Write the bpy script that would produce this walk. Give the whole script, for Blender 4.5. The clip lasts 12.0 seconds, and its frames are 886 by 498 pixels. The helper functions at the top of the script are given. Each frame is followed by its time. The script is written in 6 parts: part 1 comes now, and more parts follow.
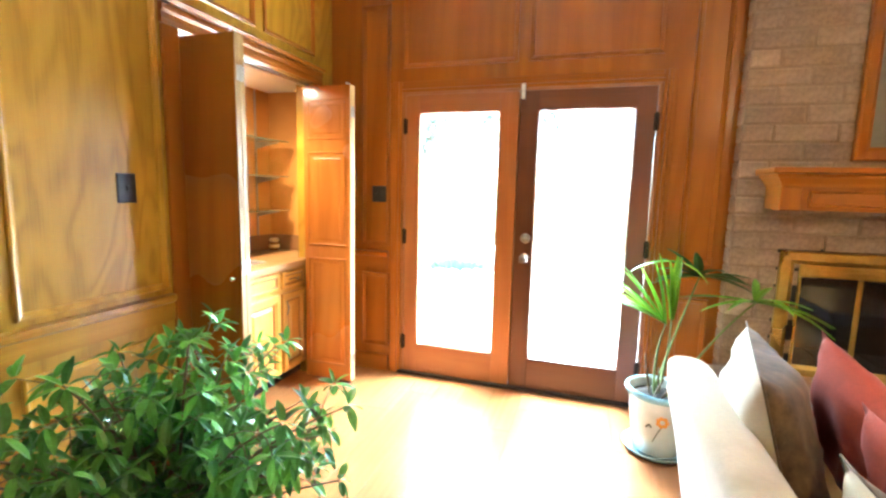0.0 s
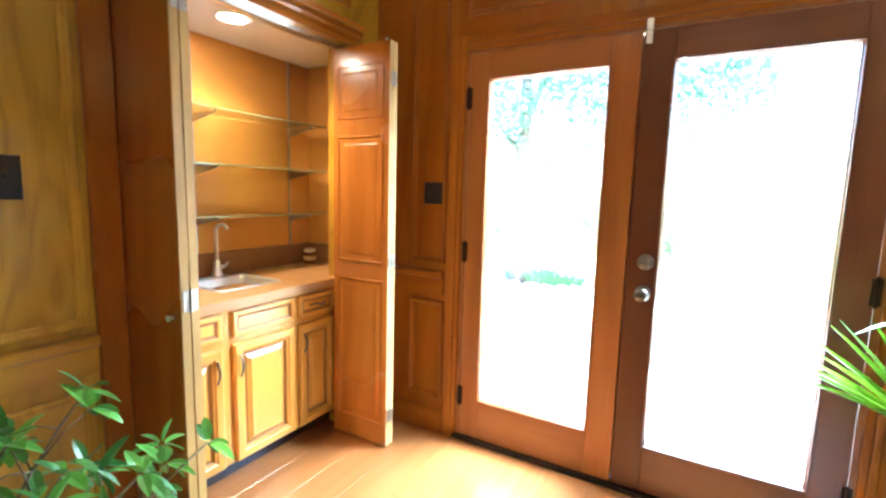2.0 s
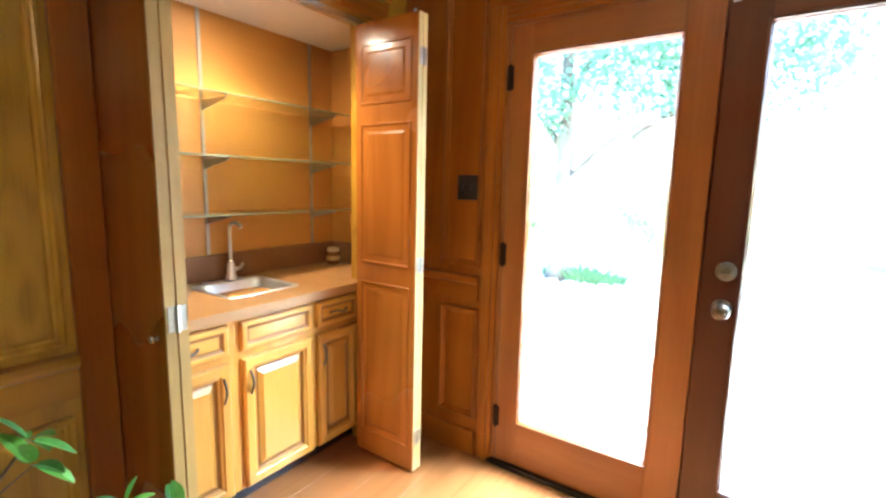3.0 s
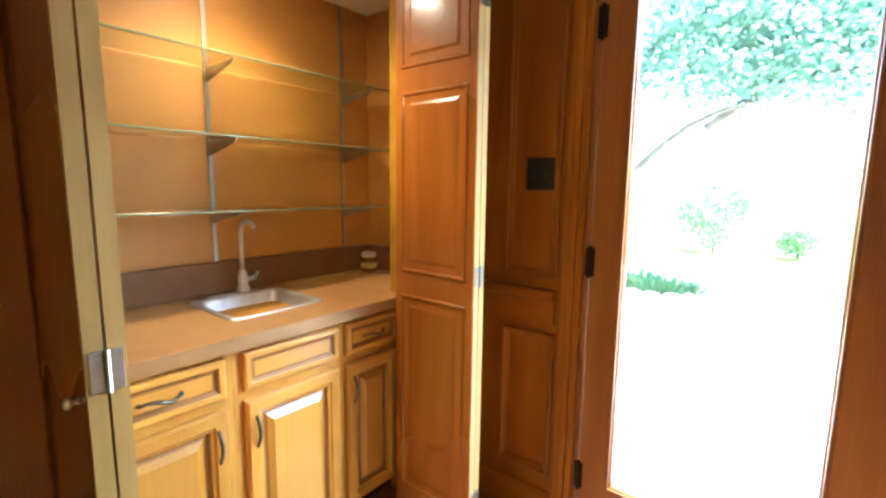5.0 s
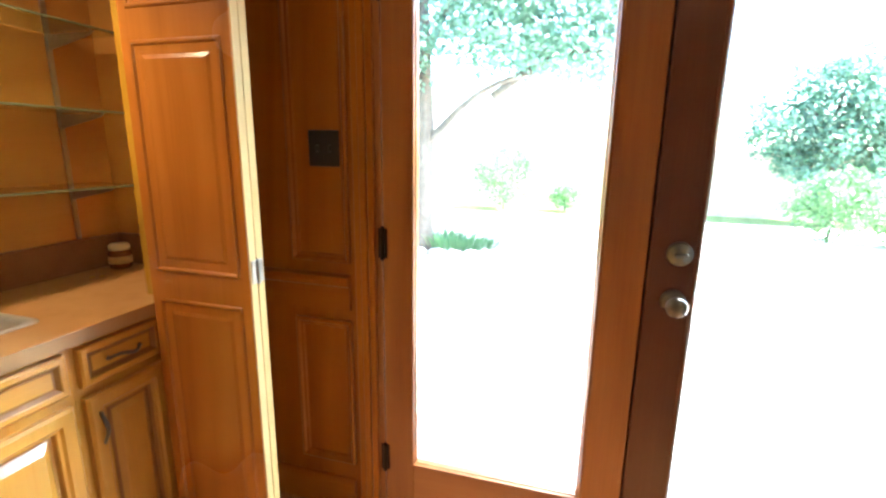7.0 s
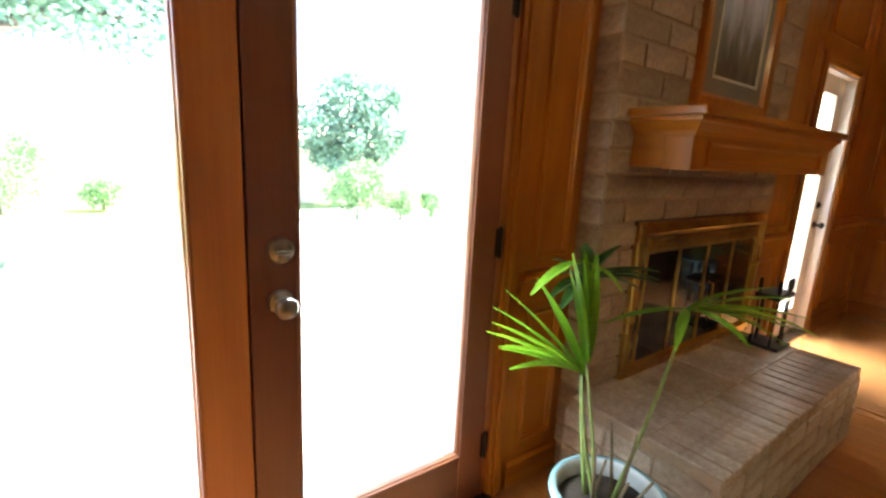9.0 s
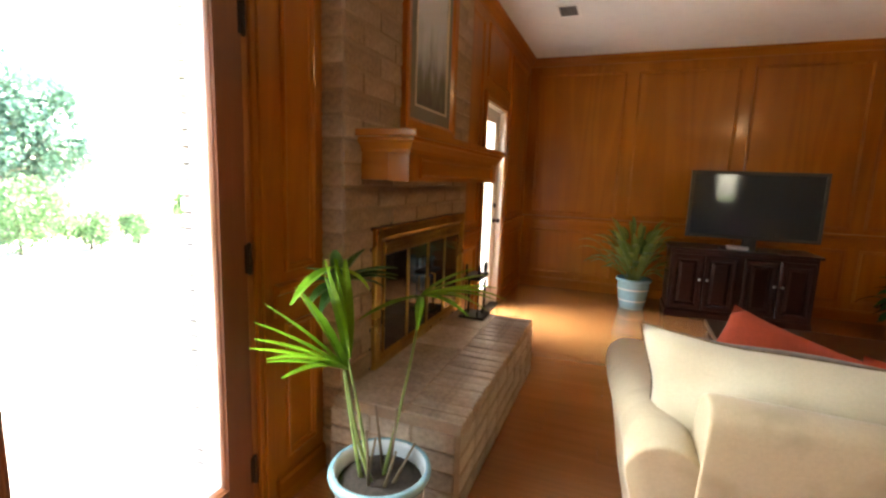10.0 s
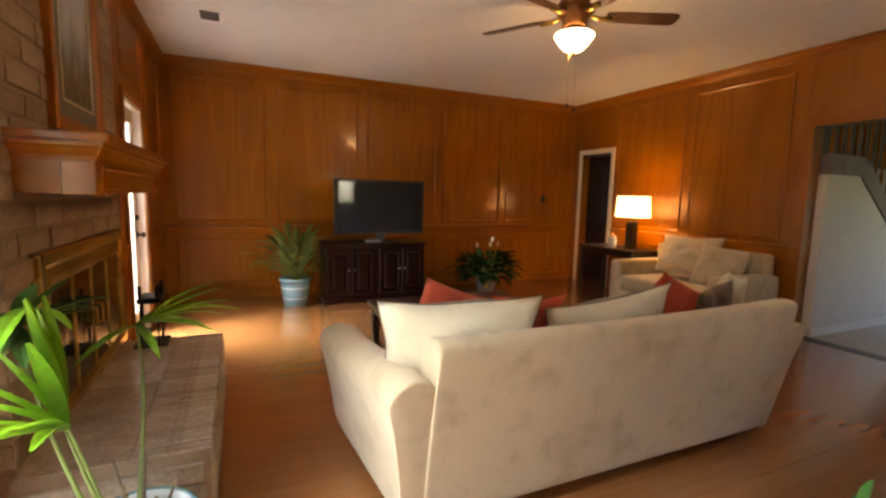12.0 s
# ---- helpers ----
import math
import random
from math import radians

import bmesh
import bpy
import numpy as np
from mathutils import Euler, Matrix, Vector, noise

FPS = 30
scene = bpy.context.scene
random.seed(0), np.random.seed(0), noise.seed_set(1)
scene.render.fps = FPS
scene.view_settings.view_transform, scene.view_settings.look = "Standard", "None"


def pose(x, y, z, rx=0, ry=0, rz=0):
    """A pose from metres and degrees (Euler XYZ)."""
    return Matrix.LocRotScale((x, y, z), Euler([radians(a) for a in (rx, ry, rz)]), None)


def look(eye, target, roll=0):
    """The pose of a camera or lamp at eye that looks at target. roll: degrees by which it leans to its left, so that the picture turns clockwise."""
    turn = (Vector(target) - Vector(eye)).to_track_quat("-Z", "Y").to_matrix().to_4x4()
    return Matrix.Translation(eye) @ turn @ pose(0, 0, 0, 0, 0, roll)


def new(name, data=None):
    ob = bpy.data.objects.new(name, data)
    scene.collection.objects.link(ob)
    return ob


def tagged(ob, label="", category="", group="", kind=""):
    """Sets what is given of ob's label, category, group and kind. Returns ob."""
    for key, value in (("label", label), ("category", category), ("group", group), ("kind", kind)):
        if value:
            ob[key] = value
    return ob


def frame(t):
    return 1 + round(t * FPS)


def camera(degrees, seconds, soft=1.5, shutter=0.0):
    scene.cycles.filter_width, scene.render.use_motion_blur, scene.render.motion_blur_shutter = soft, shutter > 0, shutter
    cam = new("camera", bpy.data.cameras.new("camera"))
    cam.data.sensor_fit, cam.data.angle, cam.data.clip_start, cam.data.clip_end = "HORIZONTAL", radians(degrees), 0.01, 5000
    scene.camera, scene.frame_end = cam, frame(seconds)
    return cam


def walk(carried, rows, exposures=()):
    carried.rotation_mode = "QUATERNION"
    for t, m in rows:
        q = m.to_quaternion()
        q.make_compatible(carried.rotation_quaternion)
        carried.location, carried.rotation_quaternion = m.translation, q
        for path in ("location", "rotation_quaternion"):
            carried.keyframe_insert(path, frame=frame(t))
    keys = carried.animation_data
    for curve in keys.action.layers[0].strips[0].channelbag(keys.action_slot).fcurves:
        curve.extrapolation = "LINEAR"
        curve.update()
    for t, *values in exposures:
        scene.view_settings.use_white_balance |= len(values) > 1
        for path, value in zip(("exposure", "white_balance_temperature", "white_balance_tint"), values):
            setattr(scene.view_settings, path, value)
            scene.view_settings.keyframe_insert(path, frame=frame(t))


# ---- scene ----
cam = camera(88.2, 12.0, soft=2.5)
SKY, SUN = 0.15, 5.0
SHADE, BOWL = 0.24, 1.05
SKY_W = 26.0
BAR_W, TABLE_W, FAN_W = 2.9, 1.8, 3.0
EXPOSURE = [(0.0, 5.7, 5600, 3), (1.5, 5.15, 5600, 3), (3.0, 4.75, 5650, 3), (3.5, 4.55, 5700, 3), (5.5, 4.25, 5750, 2), (6.5, 4.2, 5950, 4), (8.5, 4.1, 6500, 10), (9.5, 4.1, 7000, 14), (10.5, 4.1, 7400, 17), (12.0, 4.05, 7600, 19)]
PATH = [
    (0, (1.879, -3.127, 1.396), (1.286, -1.234, 1.139), 1.4),
    (0.5, (1.808, -2.822, 1.389), (1.115, -0.964, 1.135), 1.15),
    (1, (1.719, -2.577, 1.377), (0.96, -0.744, 1.128), 1.5),
    (1.5, (1.743, -2.288, 1.401), (0.823, -0.534, 1.127), 1.2),
    (2, (1.7, -2.161, 1.363), (0.714, -0.439, 1.115), 1.6),
    (2.5, (1.632, -2.019, 1.353), (0.579, -0.338, 1.102), 1.5),
    (3, (1.546, -1.913, 1.371), (0.439, -0.271, 1.087), 1.4),
    (3.5, (1.499, -1.706, 1.359), (0.236, -0.182, 1.072), 0.72),
    (5.5, (1.145, -1.54, 1.3), (-0.084, 0.016, 1.035), 0.6),
    (6, (1.155, -1.52, 1.325), (0.07, 0.131, 1.012), 1.35),
    (6.5, (1.19, -1.465, 1.36), (0.361, 0.312, 0.968), 1),
    (8.5, (1.198, -1.153, 1.348), (1.866, 0.676, 0.892), 2.4),
    (9, (1.149, -1.171, 1.345), (2.306, 0.409, 0.939), 2.9),
    (9.5, (1.093, -1.188, 1.335), (2.683, -0.018, 1.012), 2.2),
    (10, (1.023, -1.197, 1.349), (2.87, -0.492, 1.047), 2.1),
    (10.5, (1.005, -1.068, 1.36), (2.979, -0.895, 1.084), 1.9),
    (11, (0.928, -0.983, 1.355), (2.894, -1.246, 1.1), 1.9),
    (11.5, (0.799, -0.899, 1.348), (2.701, -1.471, 1.116), 1.4),
    (12, (0.782, -0.812, 1.363), (2.595, -1.623, 1.129), 1.4),
]
walk(cam, [(t, look(e, a, r)) for t, e, a, r in PATH], EXPOSURE)

# ---- world and sun ----
world = bpy.data.worlds.new("sky")
scene.world = world
world.use_nodes = True
sky = world.node_tree.nodes.new("ShaderNodeTexSky")
sky.sky_type = "NISHITA"
sky.sun_disc = False
sky.sun_elevation = radians(52)
sky.sun_rotation = radians(86)
world.node_tree.links.new(sky.outputs[0], world.node_tree.nodes["Background"].inputs[0])
world.node_tree.nodes["Background"].inputs[1].default_value = SKY
sun = new("sun", bpy.data.lights.new("sun", "SUN"))
sun.data.energy = SUN
sun.data.angle = radians(0.6)
sun.data.color = (1.0, 0.95, 0.88)
sun.matrix_basis = look((0, 0, 10), (-0.61, 0.04, 10 - 0.79))


def lamp(name, kind, where, watts, colour, size=0.05, aim=None, cone=None):
    ob = new(name, bpy.data.lights.new(name, kind))
    ob.data.energy, ob.data.color = watts, colour
    ob.data.shadow_soft_size = size
    ob.matrix_basis = look(where, aim) if aim else pose(*where)
    if cone:
        ob.data.spot_size, ob.data.spot_blend = radians(cone), 0.8
    return ob


WARM = (1.0, 0.62, 0.28)
lamp("bar_downlight_lamp", "SPOT", (-0.26, -0.74, 2.06), BAR_W, (1.0, 0.72, 0.42), 0.09, (-0.30, -0.66, 0.0), 140)
lamp("table_lamp_bulb", "POINT", (5.37, -5.64, 1.22), TABLE_W, WARM, 0.05)
lamp("fan_lamp_bulb", "POINT", (3.55, -3.04, 2.41), FAN_W, WARM, 0.06)



def added_sky_lamp(name, where, aim, width, height, watts):
    """Unseen area lamp added outside above a door head; stands in for sky light falling steeply through the glazed
    door.
    """
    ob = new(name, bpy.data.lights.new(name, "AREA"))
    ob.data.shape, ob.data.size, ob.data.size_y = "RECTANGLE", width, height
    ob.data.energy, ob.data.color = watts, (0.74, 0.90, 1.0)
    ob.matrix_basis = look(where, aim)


added_sky_lamp("sky_lamp_over_french_doors", (1.8, 1.0, 3.0), (1.0, -1.0, 0.1), 1.9, 1.2, SKY_W * 1.95)
added_sky_lamp("sky_lamp_over_patio_door", (5.5, 1.0, 3.05), (5.5, -0.9, 0.0), 1.1, 1.2, SKY_W * 3.2)

# ---- materials ----


def shader(name):
    m = bpy.data.materials.new(name)
    m.use_nodes = True
    return m, m.node_tree.nodes, m.node_tree.links, m.node_tree.nodes["Principled BSDF"]


def ramp(nodes, stops):
    r = nodes.new("ShaderNodeValToRGB")
    while len(r.color_ramp.elements) < len(stops):
        r.color_ramp.elements.new(0.5)
    for e, (p, c) in zip(r.color_ramp.elements, stops):
        e.position, e.color = p, (*c, 1)
    return r


def mapped(nodes, links, scale, turn=(0, 0, 0)):
    tc = nodes.new("ShaderNodeTexCoord")
    mp = nodes.new("ShaderNodeMapping")
    mp.inputs["Scale"].default_value = scale
    mp.inputs["Rotation"].default_value = [radians(a) for a in turn]
    links.new(tc.outputs["Object"], mp.inputs["Vector"])
    return mp


def noise_tex(nodes, links, vec, scale, detail=4.0, rough=0.6, warp=0.0):
    n = nodes.new("ShaderNodeTexNoise")
    n.inputs["Scale"].default_value = scale
    n.inputs["Detail"].default_value = detail
    n.inputs["Roughness"].default_value = rough
    n.inputs["Distortion"].default_value = warp
    links.new(vec, n.inputs["Vector"])
    return n


def bump(nodes, links, height, bsdf, strength, distance=0.002):
    b = nodes.new("ShaderNodeBump")
    b.inputs["Strength"].default_value = strength
    b.inputs["Distance"].default_value = distance
    links.new(height, b.inputs["Height"])
    links.new(b.outputs[0], bsdf.inputs["Normal"])


def mix(nodes, links, fac, a, b, how="MIX", amount=1.0):
    m = nodes.new("ShaderNodeMix")
    m.data_type, m.blend_type = "RGBA", how
    if fac is None:
        m.inputs[0].default_value = amount
    else:
        links.new(fac, m.inputs[0])
    for k, v in ((6, a), (7, b)):
        if isinstance(v, tuple):
            m.inputs[k].default_value = (*v, 1)
        else:
            links.new(v, m.inputs[k])
    return m.outputs[2]


def wood(name, dark, mid, light, along="z", rough=0.3, coat=0.25, figure=1.0, vary=0.12, stretch=0.09, shine=0.5, tonal=1.0):
    """Varnished wood: cathedral figure, fine pores, slow tonal drift and a shift from board to board."""
    m, nodes, links, bsdf = shader(name)
    s = {"x": (stretch, 1, 1), "y": (1, stretch, 1), "z": (1, 1, stretch)}[along]
    f = {"x": (0.02, 1, 1), "y": (1, 0.02, 1), "z": (1, 1, 0.02)}[along]
    mp, mf = mapped(nodes, links, s), mapped(nodes, links, f)
    info = nodes.new("ShaderNodeObjectInfo")
    shift = nodes.new("ShaderNodeMath")
    shift.operation = "MULTIPLY"
    shift.inputs[1].default_value = 31.0
    links.new(info.outputs["Random"], shift.inputs[0])
    own = nodes.new("ShaderNodeVectorMath")
    own.operation = "ADD"
    links.new(mp.outputs[0], own.inputs[0])
    links.new(shift.outputs[0], own.inputs[1])
    big = noise_tex(nodes, links, own.outputs[0], 2.2, 3, 0.5, 0.6)
    wave = nodes.new("ShaderNodeMath")
    wave.operation = "MULTIPLY"
    wave.inputs[1].default_value = 46.0 * figure
    links.new(big.outputs[0], wave.inputs[0])
    sine = nodes.new("ShaderNodeMath")
    sine.operation = "SINE"
    links.new(wave.outputs[0], sine.inputs[0])
    half = nodes.new("ShaderNodeMapRange")
    half.inputs[1].default_value, half.inputs[2].default_value = -1.0, 1.0
    links.new(sine.outputs[0], half.inputs[0])
    pores = noise_tex(nodes, links, mf.outputs[0], 160, 3, 0.7)
    drift = noise_tex(nodes, links, mapped(nodes, links, (1, 1, 1)).outputs[0], 1.3, 2, 0.5)
    c1 = ramp(nodes, [(0.0, dark), (0.45, mid), (1.0, light)])
    blend = nodes.new("ShaderNodeMix")
    blend.inputs[0].default_value = 0.62
    links.new(half.outputs[0], blend.inputs[2])
    links.new(pores.outputs[0], blend.inputs[3])
    links.new(blend.outputs[0], c1.inputs[0])
    tone = ramp(nodes, [(0.25, (1 - 0.22 * tonal, 1 - 0.26 * tonal, 1 - 0.30 * tonal)), (0.75, (1 + 0.12 * tonal, 1 + 0.08 * tonal, 1 + 0.02 * tonal))])
    links.new(drift.outputs[0], tone.inputs[0])
    col = mix(nodes, links, None, c1.outputs[0], tone.outputs[0], "MULTIPLY")
    lo, hi = 1 - vary, 1 + vary
    each = ramp(nodes, [(0.0, (lo, lo, lo)), (1.0, (hi, hi, hi))])
    links.new(info.outputs["Random"], each.inputs[0])
    col = mix(nodes, links, None, col, each.outputs[0], "MULTIPLY")
    links.new(col, bsdf.inputs["Base Color"])
    rr = nodes.new("ShaderNodeMapRange")
    rr.inputs[3].default_value, rr.inputs[4].default_value = rough - 0.07 * tonal, rough + 0.12 * tonal
    links.new(drift.outputs[0], rr.inputs[0])
    links.new(rr.outputs[0], bsdf.inputs["Roughness"])
    bsdf.inputs["Specular IOR Level"].default_value = shine
    bsdf.inputs["Coat Weight"].default_value = coat
    bsdf.inputs["Coat Roughness"].default_value = 0.13
    bump(nodes, links, pores.outputs[0], bsdf, 0.12, 0.001)
    return m


def plain(name, colour, rough=0.5, metal=0.0, grain=0.08, scale=30.0, relief=0.1, coat=0.0, sheen=0.0, stain=None):
    """A surface of one colour with fine grain and slow stains."""
    m, nodes, links, bsdf = shader(name)
    mp = mapped(nodes, links, (1, 1, 1))
    fine = noise_tex(nodes, links, mp.outputs[0], scale, 5, 0.65)
    slow = noise_tex(nodes, links, mp.outputs[0], scale / 14, 3, 0.5)
    a = tuple(max(0.0, c * (1 - grain)) for c in colour)
    b = tuple(min(1.0, c * (1 + grain)) for c in colour)
    r = ramp(nodes, [(0.3, a), (0.7, b)])
    links.new(fine.outputs[0], r.inputs[0])
    st = stain or tuple(c * (1 - grain * 1.5) for c in colour)
    k = nodes.new("ShaderNodeMapRange")
    k.inputs[1].default_value, k.inputs[2].default_value = 0.52, 0.72
    links.new(slow.outputs[0], k.inputs[0])
    links.new(mix(nodes, links, k.outputs[0], r.outputs[0], st), bsdf.inputs["Base Color"])
    rr = nodes.new("ShaderNodeMapRange")
    rr.inputs[3].default_value, rr.inputs[4].default_value = max(0.02, rough - 0.06), min(1.0, rough + 0.08)
    links.new(slow.outputs[0], rr.inputs[0])
    links.new(rr.outputs[0], bsdf.inputs["Roughness"])
    bsdf.inputs["Metallic"].default_value = metal
    bsdf.inputs["Coat Weight"].default_value = coat
    bsdf.inputs["Sheen Weight"].default_value = sheen
    if relief:
        bump(nodes, links, fine.outputs[0], bsdf, relief)
    return m


def brick_mat(name, a, b, c, rough=0.85, relief=0.5):
    """Pieces that differ one by one, with pits and pale and sooty patches."""
    m, nodes, links, bsdf = shader(name)
    info = nodes.new("ShaderNodeObjectInfo")
    isl = nodes.new("ShaderNodeNewGeometry")
    s = nodes.new("ShaderNodeMath")
    s.operation = "ADD"
    links.new(info.outputs["Random"], s.inputs[0])
    links.new(isl.outputs["Random Per Island"], s.inputs[1])
    fr = nodes.new("ShaderNodeMath")
    fr.operation = "FRACT"
    links.new(s.outputs[0], fr.inputs[0])
    r = ramp(nodes, [(0.0, a), (0.55, b), (1.0, c)])
    links.new(fr.outputs[0], r.inputs[0])
    mp = mapped(nodes, links, (1, 1, 1))
    fine = noise_tex(nodes, links, mp.outputs[0], 45, 6, 0.7)
    slow = noise_tex(nodes, links, mp.outputs[0], 5, 3, 0.6)
    t = ramp(nodes, [(0.3, (0.72, 0.70, 0.68)), (0.7, (1.15, 1.13, 1.1))])
    links.new(slow.outputs[0], t.inputs[0])
    t2 = ramp(nodes, [(0.35, (0.75, 0.75, 0.75)), (0.6, (1.05, 1.05, 1.05))])
    links.new(fine.outputs[0], t2.inputs[0])
    col = mix(nodes, links, None, r.outputs[0], t.outputs[0], "MULTIPLY")
    col = mix(nodes, links, None, col, t2.outputs[0], "MULTIPLY")
    links.new(col, bsdf.inputs["Base Color"])
    bsdf.inputs["Roughness"].default_value = rough
    bump(nodes, links, fine.outputs[0], bsdf, relief, 0.004)
    return m


def glass_mat(name, tint=(1, 1, 1), rough=0.0):
    m, nodes, links, bsdf = shader(name)
    bsdf.inputs["Base Color"].default_value = (*tint, 1)
    bsdf.inputs["Transmission Weight"].default_value = 1.0
    bsdf.inputs["Roughness"].default_value = rough
    bsdf.inputs["IOR"].default_value = 1.45
    return m


def glow(name, colour, strength):
    m, nodes, links, bsdf = shader(name)
    bsdf.inputs["Base Color"].default_value = (*colour, 1)
    bsdf.inputs["Emission Color"].default_value = (*colour, 1)
    bsdf.inputs["Emission Strength"].default_value = strength
    bsdf.inputs["Roughness"].default_value = 0.4
    return m


def leaf_mat(name, a, b, rough=0.35):
    """Leaves: tone differs leaf by leaf, light shines through a little."""
    m, nodes, links, bsdf = shader(name)
    isl = nodes.new("ShaderNodeNewGeometry")
    r = ramp(nodes, [(0.0, a), (1.0, b)])
    links.new(isl.outputs["Random Per Island"], r.inputs[0])
    mp = mapped(nodes, links, (1, 1, 1))
    n = noise_tex(nodes, links, mp.outputs[0], 60, 3, 0.6)
    t = ramp(nodes, [(0.3, (0.8, 0.8, 0.8)), (0.7, (1.15, 1.15, 1.1))])
    links.new(n.outputs[0], t.inputs[0])
    col = mix(nodes, links, None, r.outputs[0], t.outputs[0], "MULTIPLY")
    links.new(col, bsdf.inputs["Base Color"])
    bsdf.inputs["Roughness"].default_value = rough
    tr = nodes.new("ShaderNodeBsdfTranslucent")
    links.new(col, tr.inputs["Color"])
    ms = nodes.new("ShaderNodeMixShader")
    ms.inputs[0].default_value = 0.35
    links.new(bsdf.outputs[0], ms.inputs[1])
    links.new(tr.outputs[0], ms.inputs[2])
    links.new(ms.outputs[0], nodes["Material Output"].inputs["Surface"])
    return m


OAK_D, OAK_M, OAK_L = (0.24, 0.074, 0.003), (0.32, 0.102, 0.0045), (0.39, 0.134, 0.008)
# Bare edge wood, darkened in colour for the weaker daylight on the left pair.
DIMMED_EDGE_Z = wood("dimmed_edge_wood", (0.30, 0.18, 0.05), (0.38, 0.235, 0.07), (0.44, 0.28, 0.09), "z", 0.45, 0.1, 0.4)
OAK_Z = wood("oak_upright", OAK_D, OAK_M, OAK_L, "z", 0.3, 0.3, shine=0.28)
GOLD_Z = wood("golden_oak_ply", (0.27, 0.125, 0.006), (0.46, 0.255, 0.018), (0.57, 0.345, 0.034), "z", 0.3, 0.35, 1.6, 0.12, 0.30, 0.4)
GOLD_Y = wood("golden_oak_along_y", (0.25, 0.105, 0.005), (0.38, 0.19, 0.013), (0.46, 0.25, 0.022), "y", 0.3, 0.35, 0.8, 0.1, 0.09, 0.4)
OAK_X = wood("oak_along_x", OAK_D, OAK_M, OAK_L, "x", 0.3, 0.1, shine=0.28)
OAK_Y = wood("oak_along_y", OAK_D, OAK_M, OAK_L, "y", 0.3, 0.1, shine=0.28)
DOOR_Z = wood("fir_upright", (0.22, 0.072, 0.016), (0.33, 0.115, 0.028), (0.42, 0.16, 0.04), "z", 0.32, 0.2, 0.6)
DOOR_X = wood("fir_along_x", (0.22, 0.072, 0.016), (0.33, 0.115, 0.028), (0.42, 0.16, 0.04), "x", 0.32, 0.2, 0.6)
DARK_Z = wood("dark_fir_upright", (0.085, 0.026, 0.010), (0.13, 0.040, 0.014), (0.18, 0.06, 0.02), "z", 0.32, 0.2, 0.6)
DARK_X = wood("dark_fir_along_x", (0.085, 0.026, 0.010), (0.13, 0.040, 0.014), (0.18, 0.06, 0.02), "x", 0.32, 0.2, 0.6)
CAB_Z = wood("maple_upright", (0.46, 0.205, 0.024), (0.57, 0.28, 0.038), (0.66, 0.355, 0.062), "z", 0.35, 0.15, 0.5)
GROOVE_BROWN = wood("groove_brown", (0.24, 0.098, 0.016), (0.31, 0.135, 0.022), (0.38, 0.175, 0.03), "z", 0.45, 0.1, 0.5)
CAB_Y = wood("maple_along_y", (0.46, 0.205, 0.024), (0.57, 0.28, 0.038), (0.66, 0.355, 0.062), "y", 0.35, 0.15, 0.5)
LEAF_Z = wood("bifold_oak", (0.28, 0.095, 0.012), (0.38, 0.135, 0.018), (0.44, 0.165, 0.024), "z", 0.24, 0.4, 1.2)
PALE_Z = wood("bare_edge_wood", (0.52, 0.36, 0.14), (0.60, 0.43, 0.18), (0.66, 0.50, 0.24), "z", 0.5, 0.0, 0.4)
BARWALL = wood("bar_panelling", (0.50, 0.225, 0.042), (0.56, 0.265, 0.054), (0.61, 0.305, 0.07), "y", 0.5, 0.05, 0.3)
FLOOR = wood("laminate", (0.27, 0.10, 0.029), (0.315, 0.122, 0.037), (0.35, 0.14, 0.044), "y", 0.24, 1.0, 2.2, 0.065, 0.03, 0.8, 0.15)
CHERRY = wood("dark_cherry", (0.013, 0.0025, 0.002), (0.021, 0.0045, 0.003), (0.030, 0.007, 0.004), "z", 0.3, 0.15, 0.6, shine=0.3)
ESPRESSO = wood("espresso_wood", (0.012, 0.007, 0.005), (0.02, 0.012, 0.009), (0.03, 0.018, 0.013), "x", 0.3, 0.3, 0.6)
CEIL = plain("ceiling_paint", (0.74, 0.72, 0.68), 0.9, 0, 0.03, 120, 0.25)
WHITE = plain("white_paint", (0.78, 0.76, 0.72), 0.55, 0, 0.03, 40, 0.04)
CREAM = plain("cream_paint", (0.75, 0.66, 0.55), 0.5, 0, 0.04, 40, 0.04)
GREYTRIM = plain("grey_trim_paint", (0.40, 0.43, 0.44), 0.6, 0, 0.05, 40, 0.05)
HALLWALL = plain("hall_paint", (0.66, 0.62, 0.57), 0.8, 0, 0.03, 60, 0.1)
BLACK = plain("black_plastic", (0.012, 0.012, 0.013), 0.4, 0, 0.1, 60, 0.03)
IRON = plain("black_iron", (0.015, 0.014, 0.013), 0.5, 0.6, 0.2, 80, 0.2)
HINGE = plain("dark_bronze", (0.03, 0.022, 0.016), 0.4, 0.8, 0.2, 80, 0.1)
BRASS = plain("brass", (0.55, 0.36, 0.10), 0.28, 1.0, 0.12, 50, 0.05, stain=(0.34, 0.21, 0.06))
NICKEL = plain("satin_nickel", (0.21, 0.19, 0.16), 0.28, 1.0, 0.08, 70, 0.04)
STEEL = plain("stainless_steel", (0.72, 0.76, 0.80), 0.3, 1.0, 0.05, 160, 0.04)
BRUSHED = plain("brushed_steel", (0.74, 0.78, 0.82), 0.45, 1.0, 0.04, 160, 0.03)
ZINC = plain("zinc", (0.46, 0.44, 0.40), 0.38, 1.0, 0.1, 90, 0.05)
PEWTER = plain("pewter", (0.16, 0.14, 0.12), 0.38, 1.0, 0.15, 90, 0.1)
LAMINATE = plain("counter_laminate", (0.36, 0.188, 0.066), 0.42, 0, 0.05, 220, 0.03)
